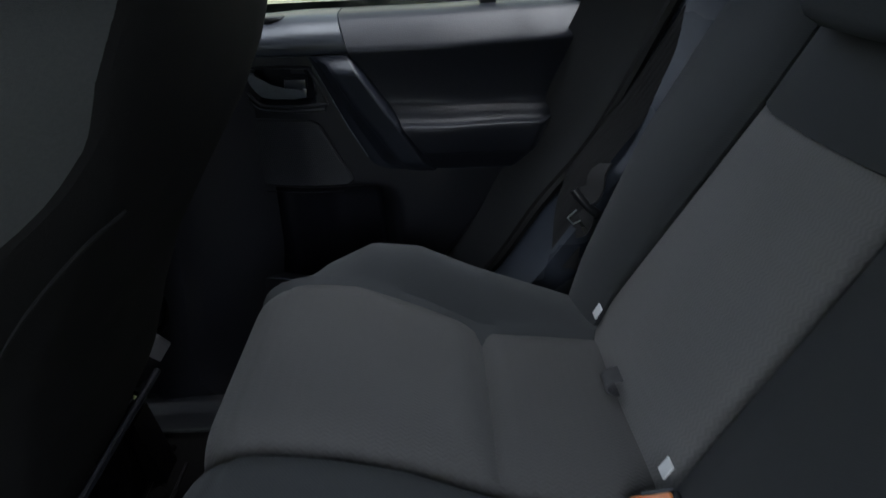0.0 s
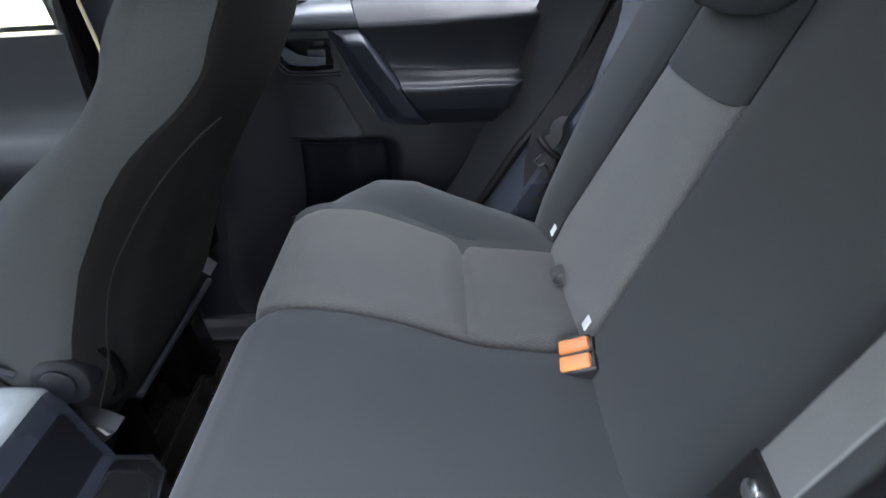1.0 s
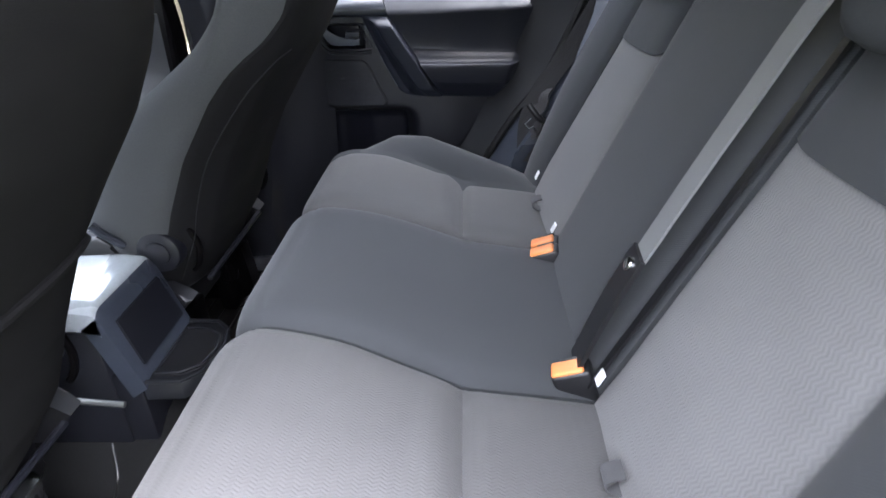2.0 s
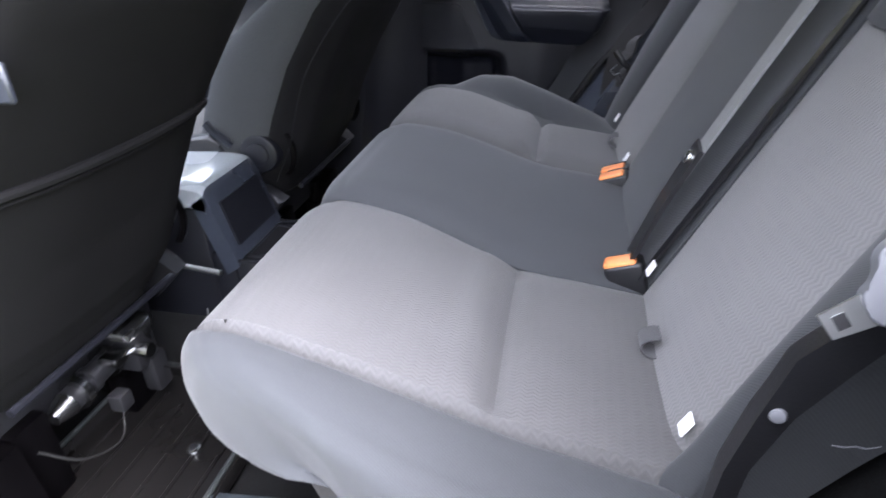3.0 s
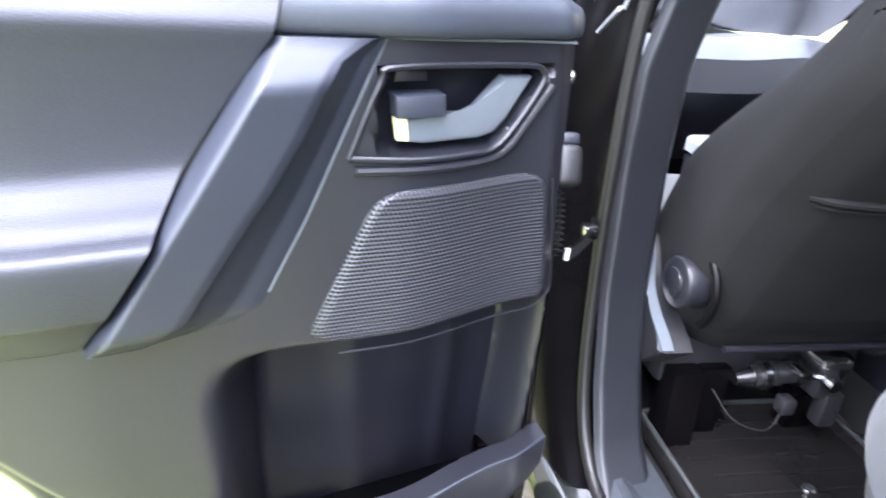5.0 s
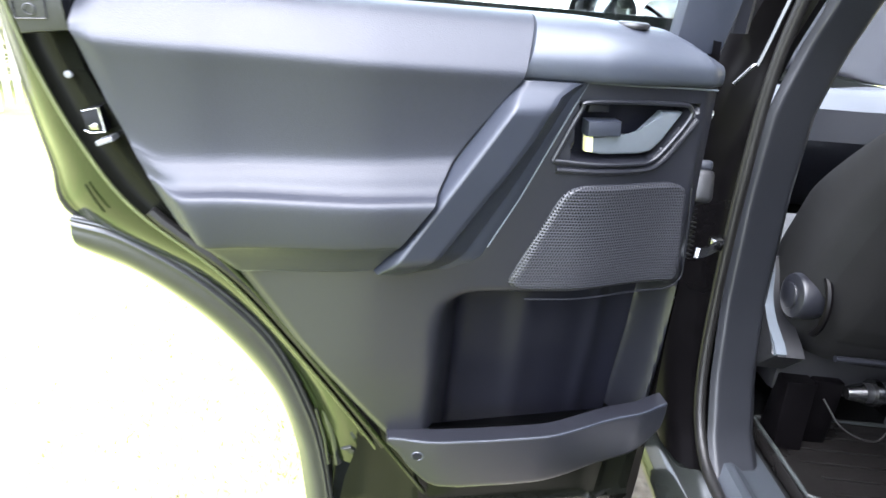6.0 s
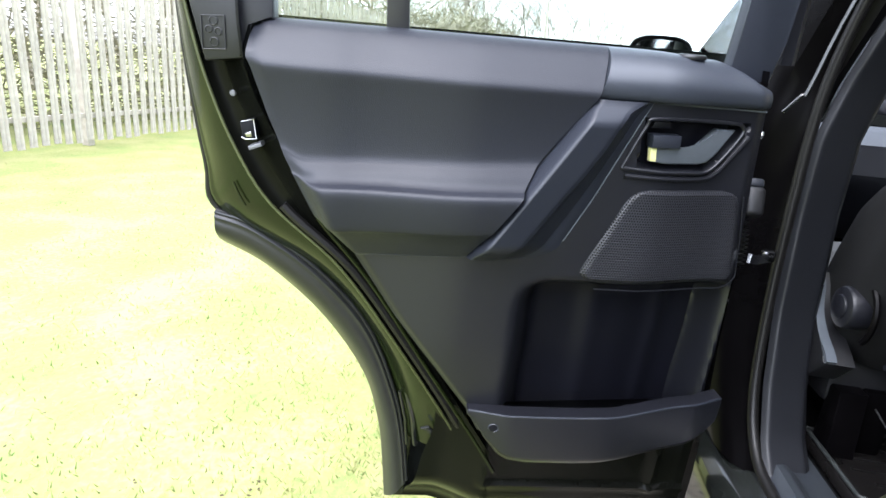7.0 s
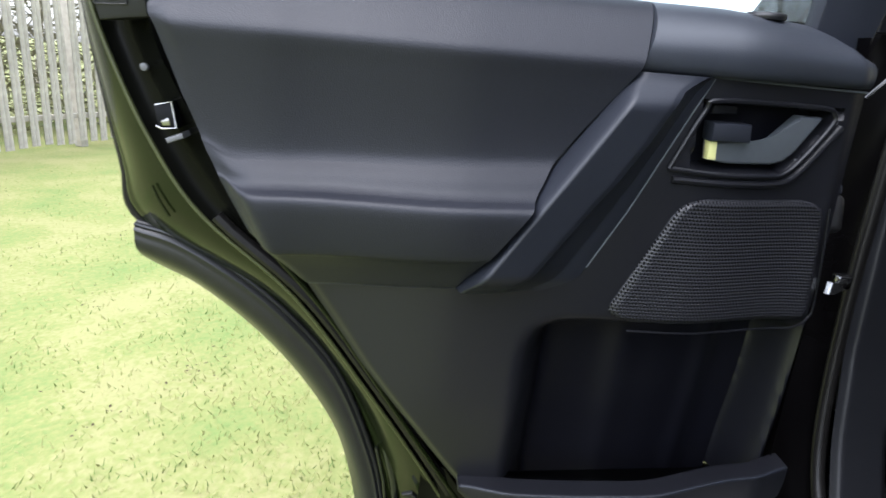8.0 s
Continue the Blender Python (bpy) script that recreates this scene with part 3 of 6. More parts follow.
def rear_door(car_part, place, grille, tip=YELLOW):
    """The trimmed inside of a rear door, in (u, w, v): u back from the hinge edge, w up, v into the car."""
    def span(u0, u1, w0, w1, v):
        def f(s, t):
            w = w0 + (w1 - w0) * t
            a, b = u0(w) if callable(u0) else u0, u1(w) if callable(u1) else u1
            u = a + (b - a) * s
            return place(u, w, v(u, w, s, t))
        return f

    def on_door(u, w, out):
        return place(u, w, ease(BULGE, u) + out)

    back = place(0, 0, -0.03) - place(0, 0, 0)
    face = place(0, 0, 1) - place(0, 0, 0)
    rear = lambda w: ramp(REAR_RIM, w)
    fore = lambda w: ramp(FRONT_RIM, w)
    part("trim_panel", sheet(150, 130, span(fore, rear, 0.56, 1.152, lambda u, w, s, t: door_base(u, w) - 0.008 * (smooth(0.03, 0, s) + smooth(0.97, 1, s))), back, False), TRIM, car_part, "dark moulded plastic door trim")

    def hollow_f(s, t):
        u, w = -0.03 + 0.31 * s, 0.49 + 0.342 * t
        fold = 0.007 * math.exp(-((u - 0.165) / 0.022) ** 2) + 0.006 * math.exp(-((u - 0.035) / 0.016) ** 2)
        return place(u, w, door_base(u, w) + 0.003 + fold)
    # same plastic as the panel, with the hollow's shade in its colour
    part("pocket_back", sheet(50, 24, hollow_f), HOLLOW, car_part, "smooth hollow behind the door pocket, shade painted into its plastic")

    # padded upper moulding: undercut, armrest face, ledge with a shallow channel, upright field, roll to the window
    FACE = [(0.893, -0.006), (0.896, 0.002), (0.905, 0.008), (0.922, 0.019), (0.937, 0.031), (0.944, 0.037), (0.965, 0.042), (0.985, 0.045), (0.996, 0.045), (1.001, 0.042), (1.0035, 0.036), (1.006, 0.028), (1.012, 0.020), (1.022, 0.013), (1.030, 0.006), (1.036, 0.001), (1.046, -0.002), (1.07, -0.001), (1.10, 0.003), (1.13, 0.009), (1.146, 0.013), (1.153, 0.0135), (1.159, 0.011), (1.168, 0.004), (1.184, -0.010), (1.198, -0.024), (1.208, -0.038), (1.215, -0.06), (1.216, -0.1)]
    SLOPE = [(0.893, 0.10), (0.94, 0.08), (1.0, 0.045), (1.035, 0.07), (1.09, 0.03), (1.15, 0.0)]
    fine = curve([Vector((a, b, 0)) for a, b in FACE], 4)

    def upper_f(s, t):
        c = fine[min(int(t * (len(fine) - 1) + 1e-6), len(fine) - 1)]
        w, out = c.x, c.y
        a = grab_line(w) + 0.003 if w < 1.146 else 0.25 - 0.022 * (w - 1.146) / 0.07
        b = min(rear(w) - 0.004, 0.742)
        u = a + (b - a) * s
        end = smooth(1.0, 0.86, s) if w < 1.07 else smooth(1.0, 0.955, s)
        w += ramp(SLOPE, w) * (0.45 - u) * smooth(1.02, 0.9, s)
        return place(u, w - 0.01 * (1 - end) * smooth(1.15, 1.2, w), ease(BULGE, u) + (out * (0.15 + 0.85 * end) if out > 0 else out) + 0.008)
    part("upper_moulding", sheet(60, len(fine) - 1, upper_f, back), SOFT, car_part, "soft dark vinyl moulding with an armrest ledge")
    line = [on_door(u, 0.893 + 0.10 * (0.45 - u), 0.003) for u in [0.402 + 0.0175 * i for i in range(11)]]
    part("shadow_gap", tube(line, 0.0014, 6), SATIN, car_part)

    # plastic cap at the front of the window ledge
    CAP = curve([Vector((a, b, 0)) for a, b in ((1.1455, -0.008), (1.147, 0.002), (1.154, 0.007), (1.168, 0.0075), (1.179, 0.003), (1.19, -0.006), (1.201, -0.02), (1.209, -0.036), (1.215, -0.06), (1.216, -0.1))], 4)

    def cap_f(s, t):
        c = CAP[min(int(t * (len(CAP) - 1) + 1e-6), len(CAP) - 1)]
        left = 0.248 - 0.022 * (c.x - 1.146) / 0.07
        right = ramp([(1.146, -0.034), (1.178, -0.028), (1.192, -0.018), (1.203, 0.0), (1.217, 0.03)], c.x)
        u = right + (left - right) * s
        return on_door(u, c.x - (0.006 * smooth(0.08, 0, s) + 0.007 * smooth(0.16, 0.02, u)) * smooth(1.16, 1.2, c.x), c.y + 0.006 - 0.012 * smooth(0.09, 0, s))
    part("top_cap", sheet(48, len(CAP) - 1, cap_f, back), LEDGE, car_part, "smooth plastic cap of the door top")
    part("cap_seam", tube([on_door(0.168 - 0.0195 * i, 1.1465 - 0.0004 * i, 0.0015) for i in range(11)], 0.0013, 6), LEVER, car_part)
    part("lock_knob", disc(place(0.095, 1.211, -0.055), place(0, 1, 0) - place(0, 0, 0), 0.021, 0.008, 0.0035, 24), BLACK, car_part)

    # slanting pull: a bright ridge, a broad face, then a flank that falls back to a fine seam
    def grab_f(s, t):
        w = 1.146 + (0.898 - 1.146) * t
        left = grab_line(w) + 0.004
        fold = ramp([(0.898, 0.36), (0.93, 0.326), (1.013, 0.272), (1.035, 0.256), (1.079, 0.23), (1.114, 0.213), (1.131, 0.2), (1.148, 0.17)], w)
        seam = ramp([(0.898, 0.30), (0.917, 0.269), (1.002, 0.226), (1.072, 0.196), (1.145, 0.164)], w)
        if s < 0.6:
            u = left + (fold - left) * s / 0.6
            v = ramp([(0, 0.012), (0.05, 0.040), (0.09, 0.044), (0.5, 0.036), (0.58, 0.032), (0.6, 0.028)], s)
        else:
            k = (s - 0.6) / 0.4
            u = fold + (seam - fold) * k
            v = ramp([(0, 0.028), (0.12, 0.022), (0.6, 0.003), (0.85, 0.0), (1, -0.003)], k)
        v *= 1 - 0.72 * smooth(1.112, 1.147, w)
        v = v * (0.45 + 0.55 * smooth(0.893, 0.93, w)) - 0.004 * smooth(0.915, 0.898, w)
        return on_door(u, w, v + 0.004)
    part("pull_handle", sheet(50, 48, grab_f, back), GRAB, car_part, "slanting satin grey pull handle trim")
    part("pull_seam", tube([on_door(ramp([(0.917, 0.268), (1.002, 0.225), (1.072, 0.195), (1.145, 0.163)], w), w, 0.0008) for w in [0.93 + 0.0215 * i for i in range(11)]], 0.0012, 6), LEVER, car_part)

    def speaker_f(s, t):
        w = 0.866 + (1.019 - 0.866) * t
        left = ramp([(0.866, 0.196), (0.868, 0.210), (0.872, 0.220), (0.878, 0.2265), (0.886, 0.2255), (0.995, 0.176), (1.006, 0.169), (1.013, 0.16), (1.017, 0.149), (1.019, 0.134)], w)
        right = ramp([(0.866, -0.022), (0.868, -0.034), (0.873, -0.042), (0.88, -0.0445), (1.0, -0.0205), (1.009, -0.016), (1.015, -0.006), (1.019, 0.012)], w)
        u = left + (right - left) * s
        edge = smooth(0, 0.03, s) * smooth(1, 0.97, s) * smooth(0, 0.04, t) * smooth(1, 0.96, t)
        return place(u, w, max(ease(BULGE, u) + 0.002, door_base(u, w)) + 0.004 * edge + 0.00036 * edge * math.sin(t * math.pi * 2 * 37))
    part("speaker_grille", sheet(60, 296, speaker_f, back), grille, car_part, "finely perforated speaker grille")
    rim = [(0.2, 0.853), (0.1, 0.852), (0.0, 0.852), (-0.03, 0.855), (-0.048, 0.866), (-0.05, 0.89), (-0.026, 1.01)]
    part("speaker_lip", tube([on_door(p.x, p.y, 0.003) for p in curve([Vector((*q, 0)) for q in rim], 4)], 0.0011, 6), TRIM, car_part)

    # release lever in its recess, with a double rim
    bezel = [(0.192, 1.050), (0.167, 1.112), (0.152, 1.124), (0.03, 1.1235), (0.006, 1.118), (0.006, 1.104), (0.032, 1.066), (0.052, 1.049), (0.075, 1.0465), (0.13, 1.0465)]
    ring = curve([on_door(u, w, 0.003) for u, w in bezel + bezel[:1]], 4)
    part("handle_surround", tube(ring, 0.0028, 8), TRIM, car_part)
    sweep = [(0.186, 1.0385), (0.12, 1.037), (0.06, 1.0375), (0.036, 1.046), (0.014, 1.072), (-0.008, 1.104)]
    part("surround_rim", tube(curve([on_door(u, w, 0.002) for u, w in sweep], 5), 0.0042, 8), TRIM, car_part, "raised rim under the release lever")
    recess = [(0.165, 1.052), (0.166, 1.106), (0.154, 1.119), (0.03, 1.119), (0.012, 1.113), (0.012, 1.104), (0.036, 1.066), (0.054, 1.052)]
    # dark plate paints the shade at the bottom of the lever's well
    part("handle_recess", prism(recess, -0.034, -0.030, lambda a, b, d: on_door(a, b, d)), HOLLOW, car_part, "recess behind the release lever, its shade painted black")
    lever = [(0.1525, 1.0605), (0.156, 1.0815), (0.113, 1.082), (0.09, 1.0815), (0.078, 1.086), (0.052, 1.113), (0.02, 1.1125), (0.044, 1.074), (0.056, 1.062), (0.072, 1.0575), (0.13, 1.0572)]
    part("door_handle", prism(lever, -0.018, -0.005, lambda a, b, d: on_door(a - 0.005, b, d + 0.006 * smooth(0.09, 0.03, a)), 0.0045, 3), LEVER, car_part, "satin grey release lever")
    part("lever_tip", prism([(0.1532, 1.0612), (0.1562, 1.081), (0.146, 1.081), (0.1435, 1.0605)], -0.014, -0.0042, lambda a, b, d: on_door(a - 0.005, b, d), 0.002), tip, car_part, "worn end of the lever")
    part("lock_button", prism([(0.152, 1.082), (0.154, 1.101), (0.109, 1.1015), (0.106, 1.082)], -0.02, 0.003, lambda a, b, d: on_door(a, b, d), 0.003), SATIN, car_part)
    part("button_stop", prism([(0.152, 1.109), (0.15, 1.119), (0.124, 1.119), (0.122, 1.11)], -0.03, -0.012, lambda a, b, d: on_door(a, b, d), 0.002), TRIM, car_part)

    TOP = [(-0.09, 0.6355), (-0.07, 0.634), (0.024, 0.627), (0.12, 0.621), (0.232, 0.618), (0.33, 0.619), (0.385, 0.621)]
    LOW = [(-0.092, 0.59), (-0.088, 0.572), (-0.07, 0.548), (-0.046, 0.533), (0.0, 0.52), (0.08, 0.511), (0.18, 0.506), (0.265, 0.506), (0.3, 0.512), (0.318, 0.523), (0.345, 0.555), (0.362, 0.585), (0.382, 0.612)]

    def pocket_v(u, t):
        return ease(BULGE, u) + (0.004 + 0.013 * smooth(0.385, 0.30, u)) + 0.006 * math.sin(math.pi * min(t * 0.6 + 0.1, 1)) - 0.018 * smooth(0.2, 0, t)

    def pocket_f(s, t):
        u = -0.088 + 0.468 * s
        low, high = ramp(LOW, u), ramp(TOP, u)
        return place(u, low + (high - low) * t, pocket_v(u, t))
    part("door_pocket", sheet(80, 20, pocket_f, back), TRIM, car_part, "dark plastic door pocket with a wavy rim")
    part("pocket_lip", tube([place(u, ramp(TOP, u) - 0.0015, pocket_v(u, 1.0) - 0.0015) for u in [-0.085 + 0.0185 * i for i in range(26)]], 0.0022, 8), SATIN, car_part)

    def lip_f(s, t):
        u = -0.08 + 0.375 * s
        dip = 0.011 * smooth(0.05, 0.028, abs(u - 0.17)) + 0.003 * smooth(0.03, 0.0, abs(u - 0.10))
        return place(u, ramp(TOP, u) - 0.002 - 0.002 * t - dip * t, pocket_v(u, 1.0) - 0.004 - 0.017 * t)
    part("pocket_rim", sheet(80, 6, lip_f, place(0, -0.004, 0) - place(0, 0, 0)), SATIN, car_part, "wavy inner rim of the door pocket")
    hole = [(0.334 + 0.0085 * math.cos(q), 0.592 + 0.0075 * math.sin(q)) for q in (6.2832 * i / 24 for i in range(25))]
    # a dark disc stands for the shade inside the screw hole
    part("screw_hole", disc(place(0.334, 0.592, pocket_v(0.334, 0.7) - 0.004), face, 0.0078, 0.0105, 0.001, 20), HOLLOW, car_part, "dark disc painted as a shaded screw hole")
    part("hole_rim", tube([place(a, b, pocket_v(a, 0.7) + 0.0002) for a, b in hole], 0.0011, 6), SATIN, car_part)

    # painted shell behind the trim: latch panel, lip, outer edge
    edge = [(0.889, 1.26, -0.2), (0.885, 1.228, -0.2), (0.877, 1.126, -0.2), (0.857, 0.97, -0.2), (0.838, 0.884, -0.2), (0.665, 0.788, -0.195), (0.566, 0.676, -0.195), (0.505, 0.526, -0.195), (0.478, 0.41, -0.195)]
    flange = [(0.85, 1.26, -0.12), (0.838, 1.195, -0.12), (0.82, 1.12, -0.12), (0.783, 1.02, -0.12), (0.727, 0.925, -0.12), (0.61, 0.815, -0.12), (0.50, 0.66, -0.12), (0.40, 0.505, -0.12), (0.35, 0.41, -0.125)]
    inner_rim = [(0.755, 1.26, -0.065), (0.752, 1.19, -0.062), (0.74, 1.12, -0.062), (0.69, 1.02, -0.062), (0.63, 0.925, -0.062), (0.545, 0.82, -0.062), (0.44, 0.66, -0.062), (0.345, 0.515, -0.062), (0.29, 0.42, -0.075)]
    rows = [curve([Vector(p) for p in line], 6) for line in (inner_rim, flange, edge)]
    n = len(rows[0]) - 1

    def inner_f(s, t):
        a = min(int(s * n + 1e-6), n)
        c = rows[0][a].lerp(rows[1][a], t) + Vector((0, 0, -0.035 * math.sin(math.pi * t) ** 0.7))
        return place(c.x, c.y, c.z)

    def shell_f(s, t):
        a = min(int(s * n + 1e-6), n)
        c = rows[1][a].lerp(rows[2][a], t) + Vector((0, 0, 0.012 * math.sin(math.pi * t) + 0.004 * math.exp(-((t - 0.86) / 0.05) ** 2)))
        return place(c.x, c.y, c.z)
    part("inner_flange", sheet(n, 12, inner_f), SHELL, car_part, "black panel round the door latch")
    # green of this edge is the lawn's reflection put into the base colour
    part("door_shell", sheet(n, 24, shell_f), EDGE, car_part, "glossy black door edge with the lawn's reflection tinted in")

    def lip_line(k, shift, out):
        return [place(c.x + shift, c.y, c.z + out) for c in rows[k]]
    part("shell_lip", tube(lip_line(1, 0.0, 0.003), 0.0026, 8), FOLD, car_part, "folded lip of the door shell with a painted olive highlight")
    part("door_seal", tube(lip_line(1, -0.02, 0.004)[24:], 0.0085, 8), RUBBER, car_part, "black rubber door seal")
    part("trim_lip", tube(lip_line(0, 0.012, 0.004)[24:], 0.0035, 8), EDGE, car_part)
    part("outer_weatherstrip", tube(lip_line(2, -0.006, 0.006)[:32], 0.006, 8), RUBBER, car_part)
    part("shell_dent", tube(curve([place(0.79, 0.955, -0.131), place(0.782, 0.935, -0.131), place(0.772, 0.915, -0.132)], 4), 0.002, 6), EDGE, car_part)
    arch = [(0.838, 0.824), (0.752, 0.775), (0.648, 0.675), (0.568, 0.552), (0.533, 0.435), (0.52, 0.335), (0.511, 0.23)]
    arch_in = [(0.838, 0.889), (0.771, 0.868), (0.66, 0.792), (0.562, 0.679), (0.50, 0.526), (0.475, 0.41), (0.462, 0.30)]
    mid_in, mid_out = curve([Vector((*p, 0)) for p in arch_in], 6), curve([Vector((*p, 0)) for p in arch], 6)
    m = len(mid_in) - 1

    def clad_at(a, t):
        c = mid_in[a].lerp(mid_out[a], t)
        return place(c.x, c.y, -0.185 + 0.022 * math.sin(math.pi * t) - 0.02 * t + 0.006 * math.exp(-((t - 0.14) / 0.07) ** 2))
    part("arch_cladding", sheet(m, 24, lambda s, t: clad_at(min(int(s * m + 1e-6), m), t), place(0, 0, -0.04) - place(0, 0, 0)), CLAD, car_part, "black wheel-arch cladding")
    part("cladding_bead", tube([clad_at(a, 0.05) + face * 0.003 for a in range(m + 1)], 0.0035, 8), CLAD, car_part)
    for a, b, r in (((0.478, 0.535), (0.452, 0.40), 0.006), ((0.492, 0.53), (0.47, 0.40), 0.003)):
        part("arch_strip", tube([place(*a, -0.17), place(0.5 * (a[0] + b[0]) - 0.004, 0.5 * (a[1] + b[1]), -0.168), place(*b, -0.17)], r, 8), PAINT, car_part)
    part("shell_corner", prism([(0.447, 0.472), (0.43, 0.476), (0.398, 0.446), (0.404, 0.441)], -0.135, -0.128, place, 0.003), PAINT, car_part, "bright bent corner of the door shell")
    OUT = [(0.24, 0.5), (0.41, 0.515), (0.55, 0.55), (0.665, 0.615), (0.8, 0.73), (0.88, 0.83), (1.0, 0.855), (1.12, 0.87), (1.23, 0.878)]
    part("outer_skin", sheet(12, 24, lambda s, t: place(-0.1 + (ramp(OUT, 0.22 + 1.0 * t) + 0.1) * s, 0.22 + 1.0 * t, -0.215 - 0.02 * math.sin(math.pi * t)), place(0, 0, -0.012) - place(0, 0, 0)), PAINT, car_part)
    WIDE = [(0.22, 0.47), (0.41, 0.44), (0.48, 0.42), (0.55, 0.42)]

    def low_f(s, t):
        u, w = -0.09 + (ramp(WIDE, 0.22 + 0.32 * t) + 0.09) * s, 0.22 + 0.32 * t
        bead = 0.008 * math.exp(-((abs(u - 0.15) - 0.17) / 0.012) ** 2) * smooth(0.36, 0.39, w) + 0.008 * math.exp(-((w - 0.385) / 0.008) ** 2) * smooth(0.34, 0.30, u)
        return place(u, w, -0.075 - 0.05 * smooth(0.30, 0.42, u) - 0.09 * smooth(0.45, 0.0, t) + bead)
    part("lower_shell", sheet(60, 40, low_f), SHELL, car_part, "glossy black inner lower edge of the door")
    # door's front edge darkened for the shade of the hinge gap
    part("front_edge", sheet(6, 12, lambda s, t: place(ramp(FRONT_RIM, 0.3 + 0.9 * t) - 0.004 - 0.04 * s, 0.3 + 0.9 * t, -0.05 - 0.17 * s)), SHADED, car_part)
    for w in (0.5, 0.72):
        part("hinge", box((-0.02, -0.02, -0.02), (0.02, 0.02, 0.02), 0.004, 2, Matrix.Translation(place(-0.07, w, -0.15))), SHADED, car_part)

    for w in (0.62, 0.80, 1.10):
        part("edge_bolt", disc(place(-0.065, w, -0.09), place(-1, 0, 0.5) - place(0, 0, 0), 0.007, 0.01, 0.002, 12), STEEL, car_part)

    # window frame and panes
    corner = [(0.71, 1.212), (0.75, 1.206), (0.756, 1.155), (0.81, 1.148), (0.83, 1.235), (0.82, 1.32), (0.74, 1.32), (0.71, 1.245)]
    part("corner_trim", prism(corner, -0.12, -0.085, place, 0.004), TRIM, car_part, "moulded corner trim with a small embossed panel")
    for k, (a, b) in enumerate(((0.779, 1.166), (0.812, 1.164), (0.812, 1.21), (0.779, 1.212))):
        c, d = ((0.812, 1.164), (0.812, 1.21), (0.779, 1.212), (0.779, 1.166))[k]
        part("embossed_line", tube([place(a, b, -0.084), place(c, d, -0.084)], 0.0009, 5), BLACK, car_part)
    for a, b, r in ((0.795, 1.175, 0.006), (0.789, 1.19, 0.005), (0.802, 1.192, 0.005), (0.795, 1.204, 0.006)):
        part("embossed_ring", tube([place(a + r * math.cos(q), b + r * math.sin(q), -0.0845) for q in (6.283 * i / 12 for i in range(13))], 0.0008, 4), BLACK, car_part)
    frame_line = [(0.83, 1.235), (0.815, 1.36), (0.76, 1.5), (0.6, 1.6), (0.3, 1.63), (0.04, 1.63), (-0.06, 1.56), (-0.085, 1.4), (-0.09, 1.21)]
    part("window_frame", tube(curve([place(u, w, -0.13) for u, w in frame_line], 5), 0.032, 8, 0.7), TRIM, car_part)
    part("divider_bar", prism([(0.548, 1.21), (0.514, 1.21), (0.53, 1.6), (0.56, 1.6)], -0.115, -0.085, place, 0.004), BLACK, car_part)
    part("front_sail", prism([(0.018, 1.185), (-0.052, 1.18), (-0.062, 1.25), (-0.085, 1.6), (-0.03, 1.62), (0.0, 1.42), (0.011, 1.3)], -0.105, -0.08, place, 0.004, 2), SATIN, car_part, "smooth dark sail panel before the window")
    for o in ([(-0.03, 1.205), (0.525, 1.205), (0.54, 1.6), (0.3, 1.62), (0.0, 1.61), (-0.03, 1.5)], [(0.54, 1.205), (0.72, 1.205), (0.8, 1.3), (0.75, 1.49), (0.6, 1.59), (0.555, 1.6)]):
        g = part("window_glass", prism(o, -0.104, -0.1, place), GLASS, car_part)
        g.visible_shadow = False
    # solid dark block in place of the shaded latch opening
    part("latch", prism([(0.769, 1.059), (0.748, 1.065), (0.744, 1.034), (0.766, 1.037)], -0.13, -0.104, place, 0.003), HOLLOW, car_part, "dark block painted as the shaded latch opening")
    part("latch_frame", tube([place(u, w, -0.103) for u, w in ((0.766, 1.06), (0.7475, 1.065), (0.7435, 1.035), (0.76, 1.033), (0.767, 1.036))], 0.0013, 6), CHROME, car_part, "bright steel latch frame")
    part("latch_claw", prism([(0.762, 1.042), (0.752, 1.047), (0.75, 1.037), (0.76, 1.036)], -0.11, -0.1025, place, 0.002), CHROME, car_part)
    part("striker_tab", prism([(0.757, 1.022), (0.737, 1.03), (0.735, 1.024), (0.755, 1.016)], -0.125, -0.1, place, 0.002), GREYPL, car_part)
    part("grommet", disc(place(0.782, 1.1, -0.122), place(0, 0, 1) - place(0, 0, 0), 0.0045, 0.006, 0.001), GREYPL, car_part)


car = thing("car", "black five-door off-road car with its rear door open on a lawn", "car")
DO, DU, DW, DN = Vector((-0.626, -0.921, 0)), Vector((0.2241, -0.9746, 0)), Vector((0.0569, 0.0131, 0.9983)), Vector((0.9729, 0.2238, -0.0584))
near_door = new("rear_door")
near_door.parent = car
near_door["label"] = "open rear door with dark plastic and vinyl trim"
rear_door(near_door, lambda u, w, v: DO + DU * u + DW * w + DN * v, GRILLE)
far_door = new("rear_door")
far_door.parent = car
far_door["label"] = "closed rear door with dark plastic and vinyl trim"
rear_door(far_door, lambda u, w, v: Vector((-0.567 + 0.82 * u, 0.783 - 0.82 * v, 1.004 + (w - 1.013) * 0.82)), FAR_GRILLE, LEVER)


# ---------- car shell ----------
def shell_part(name, bm, mat, label=""):
    return part(name, bm, mat, car, label)


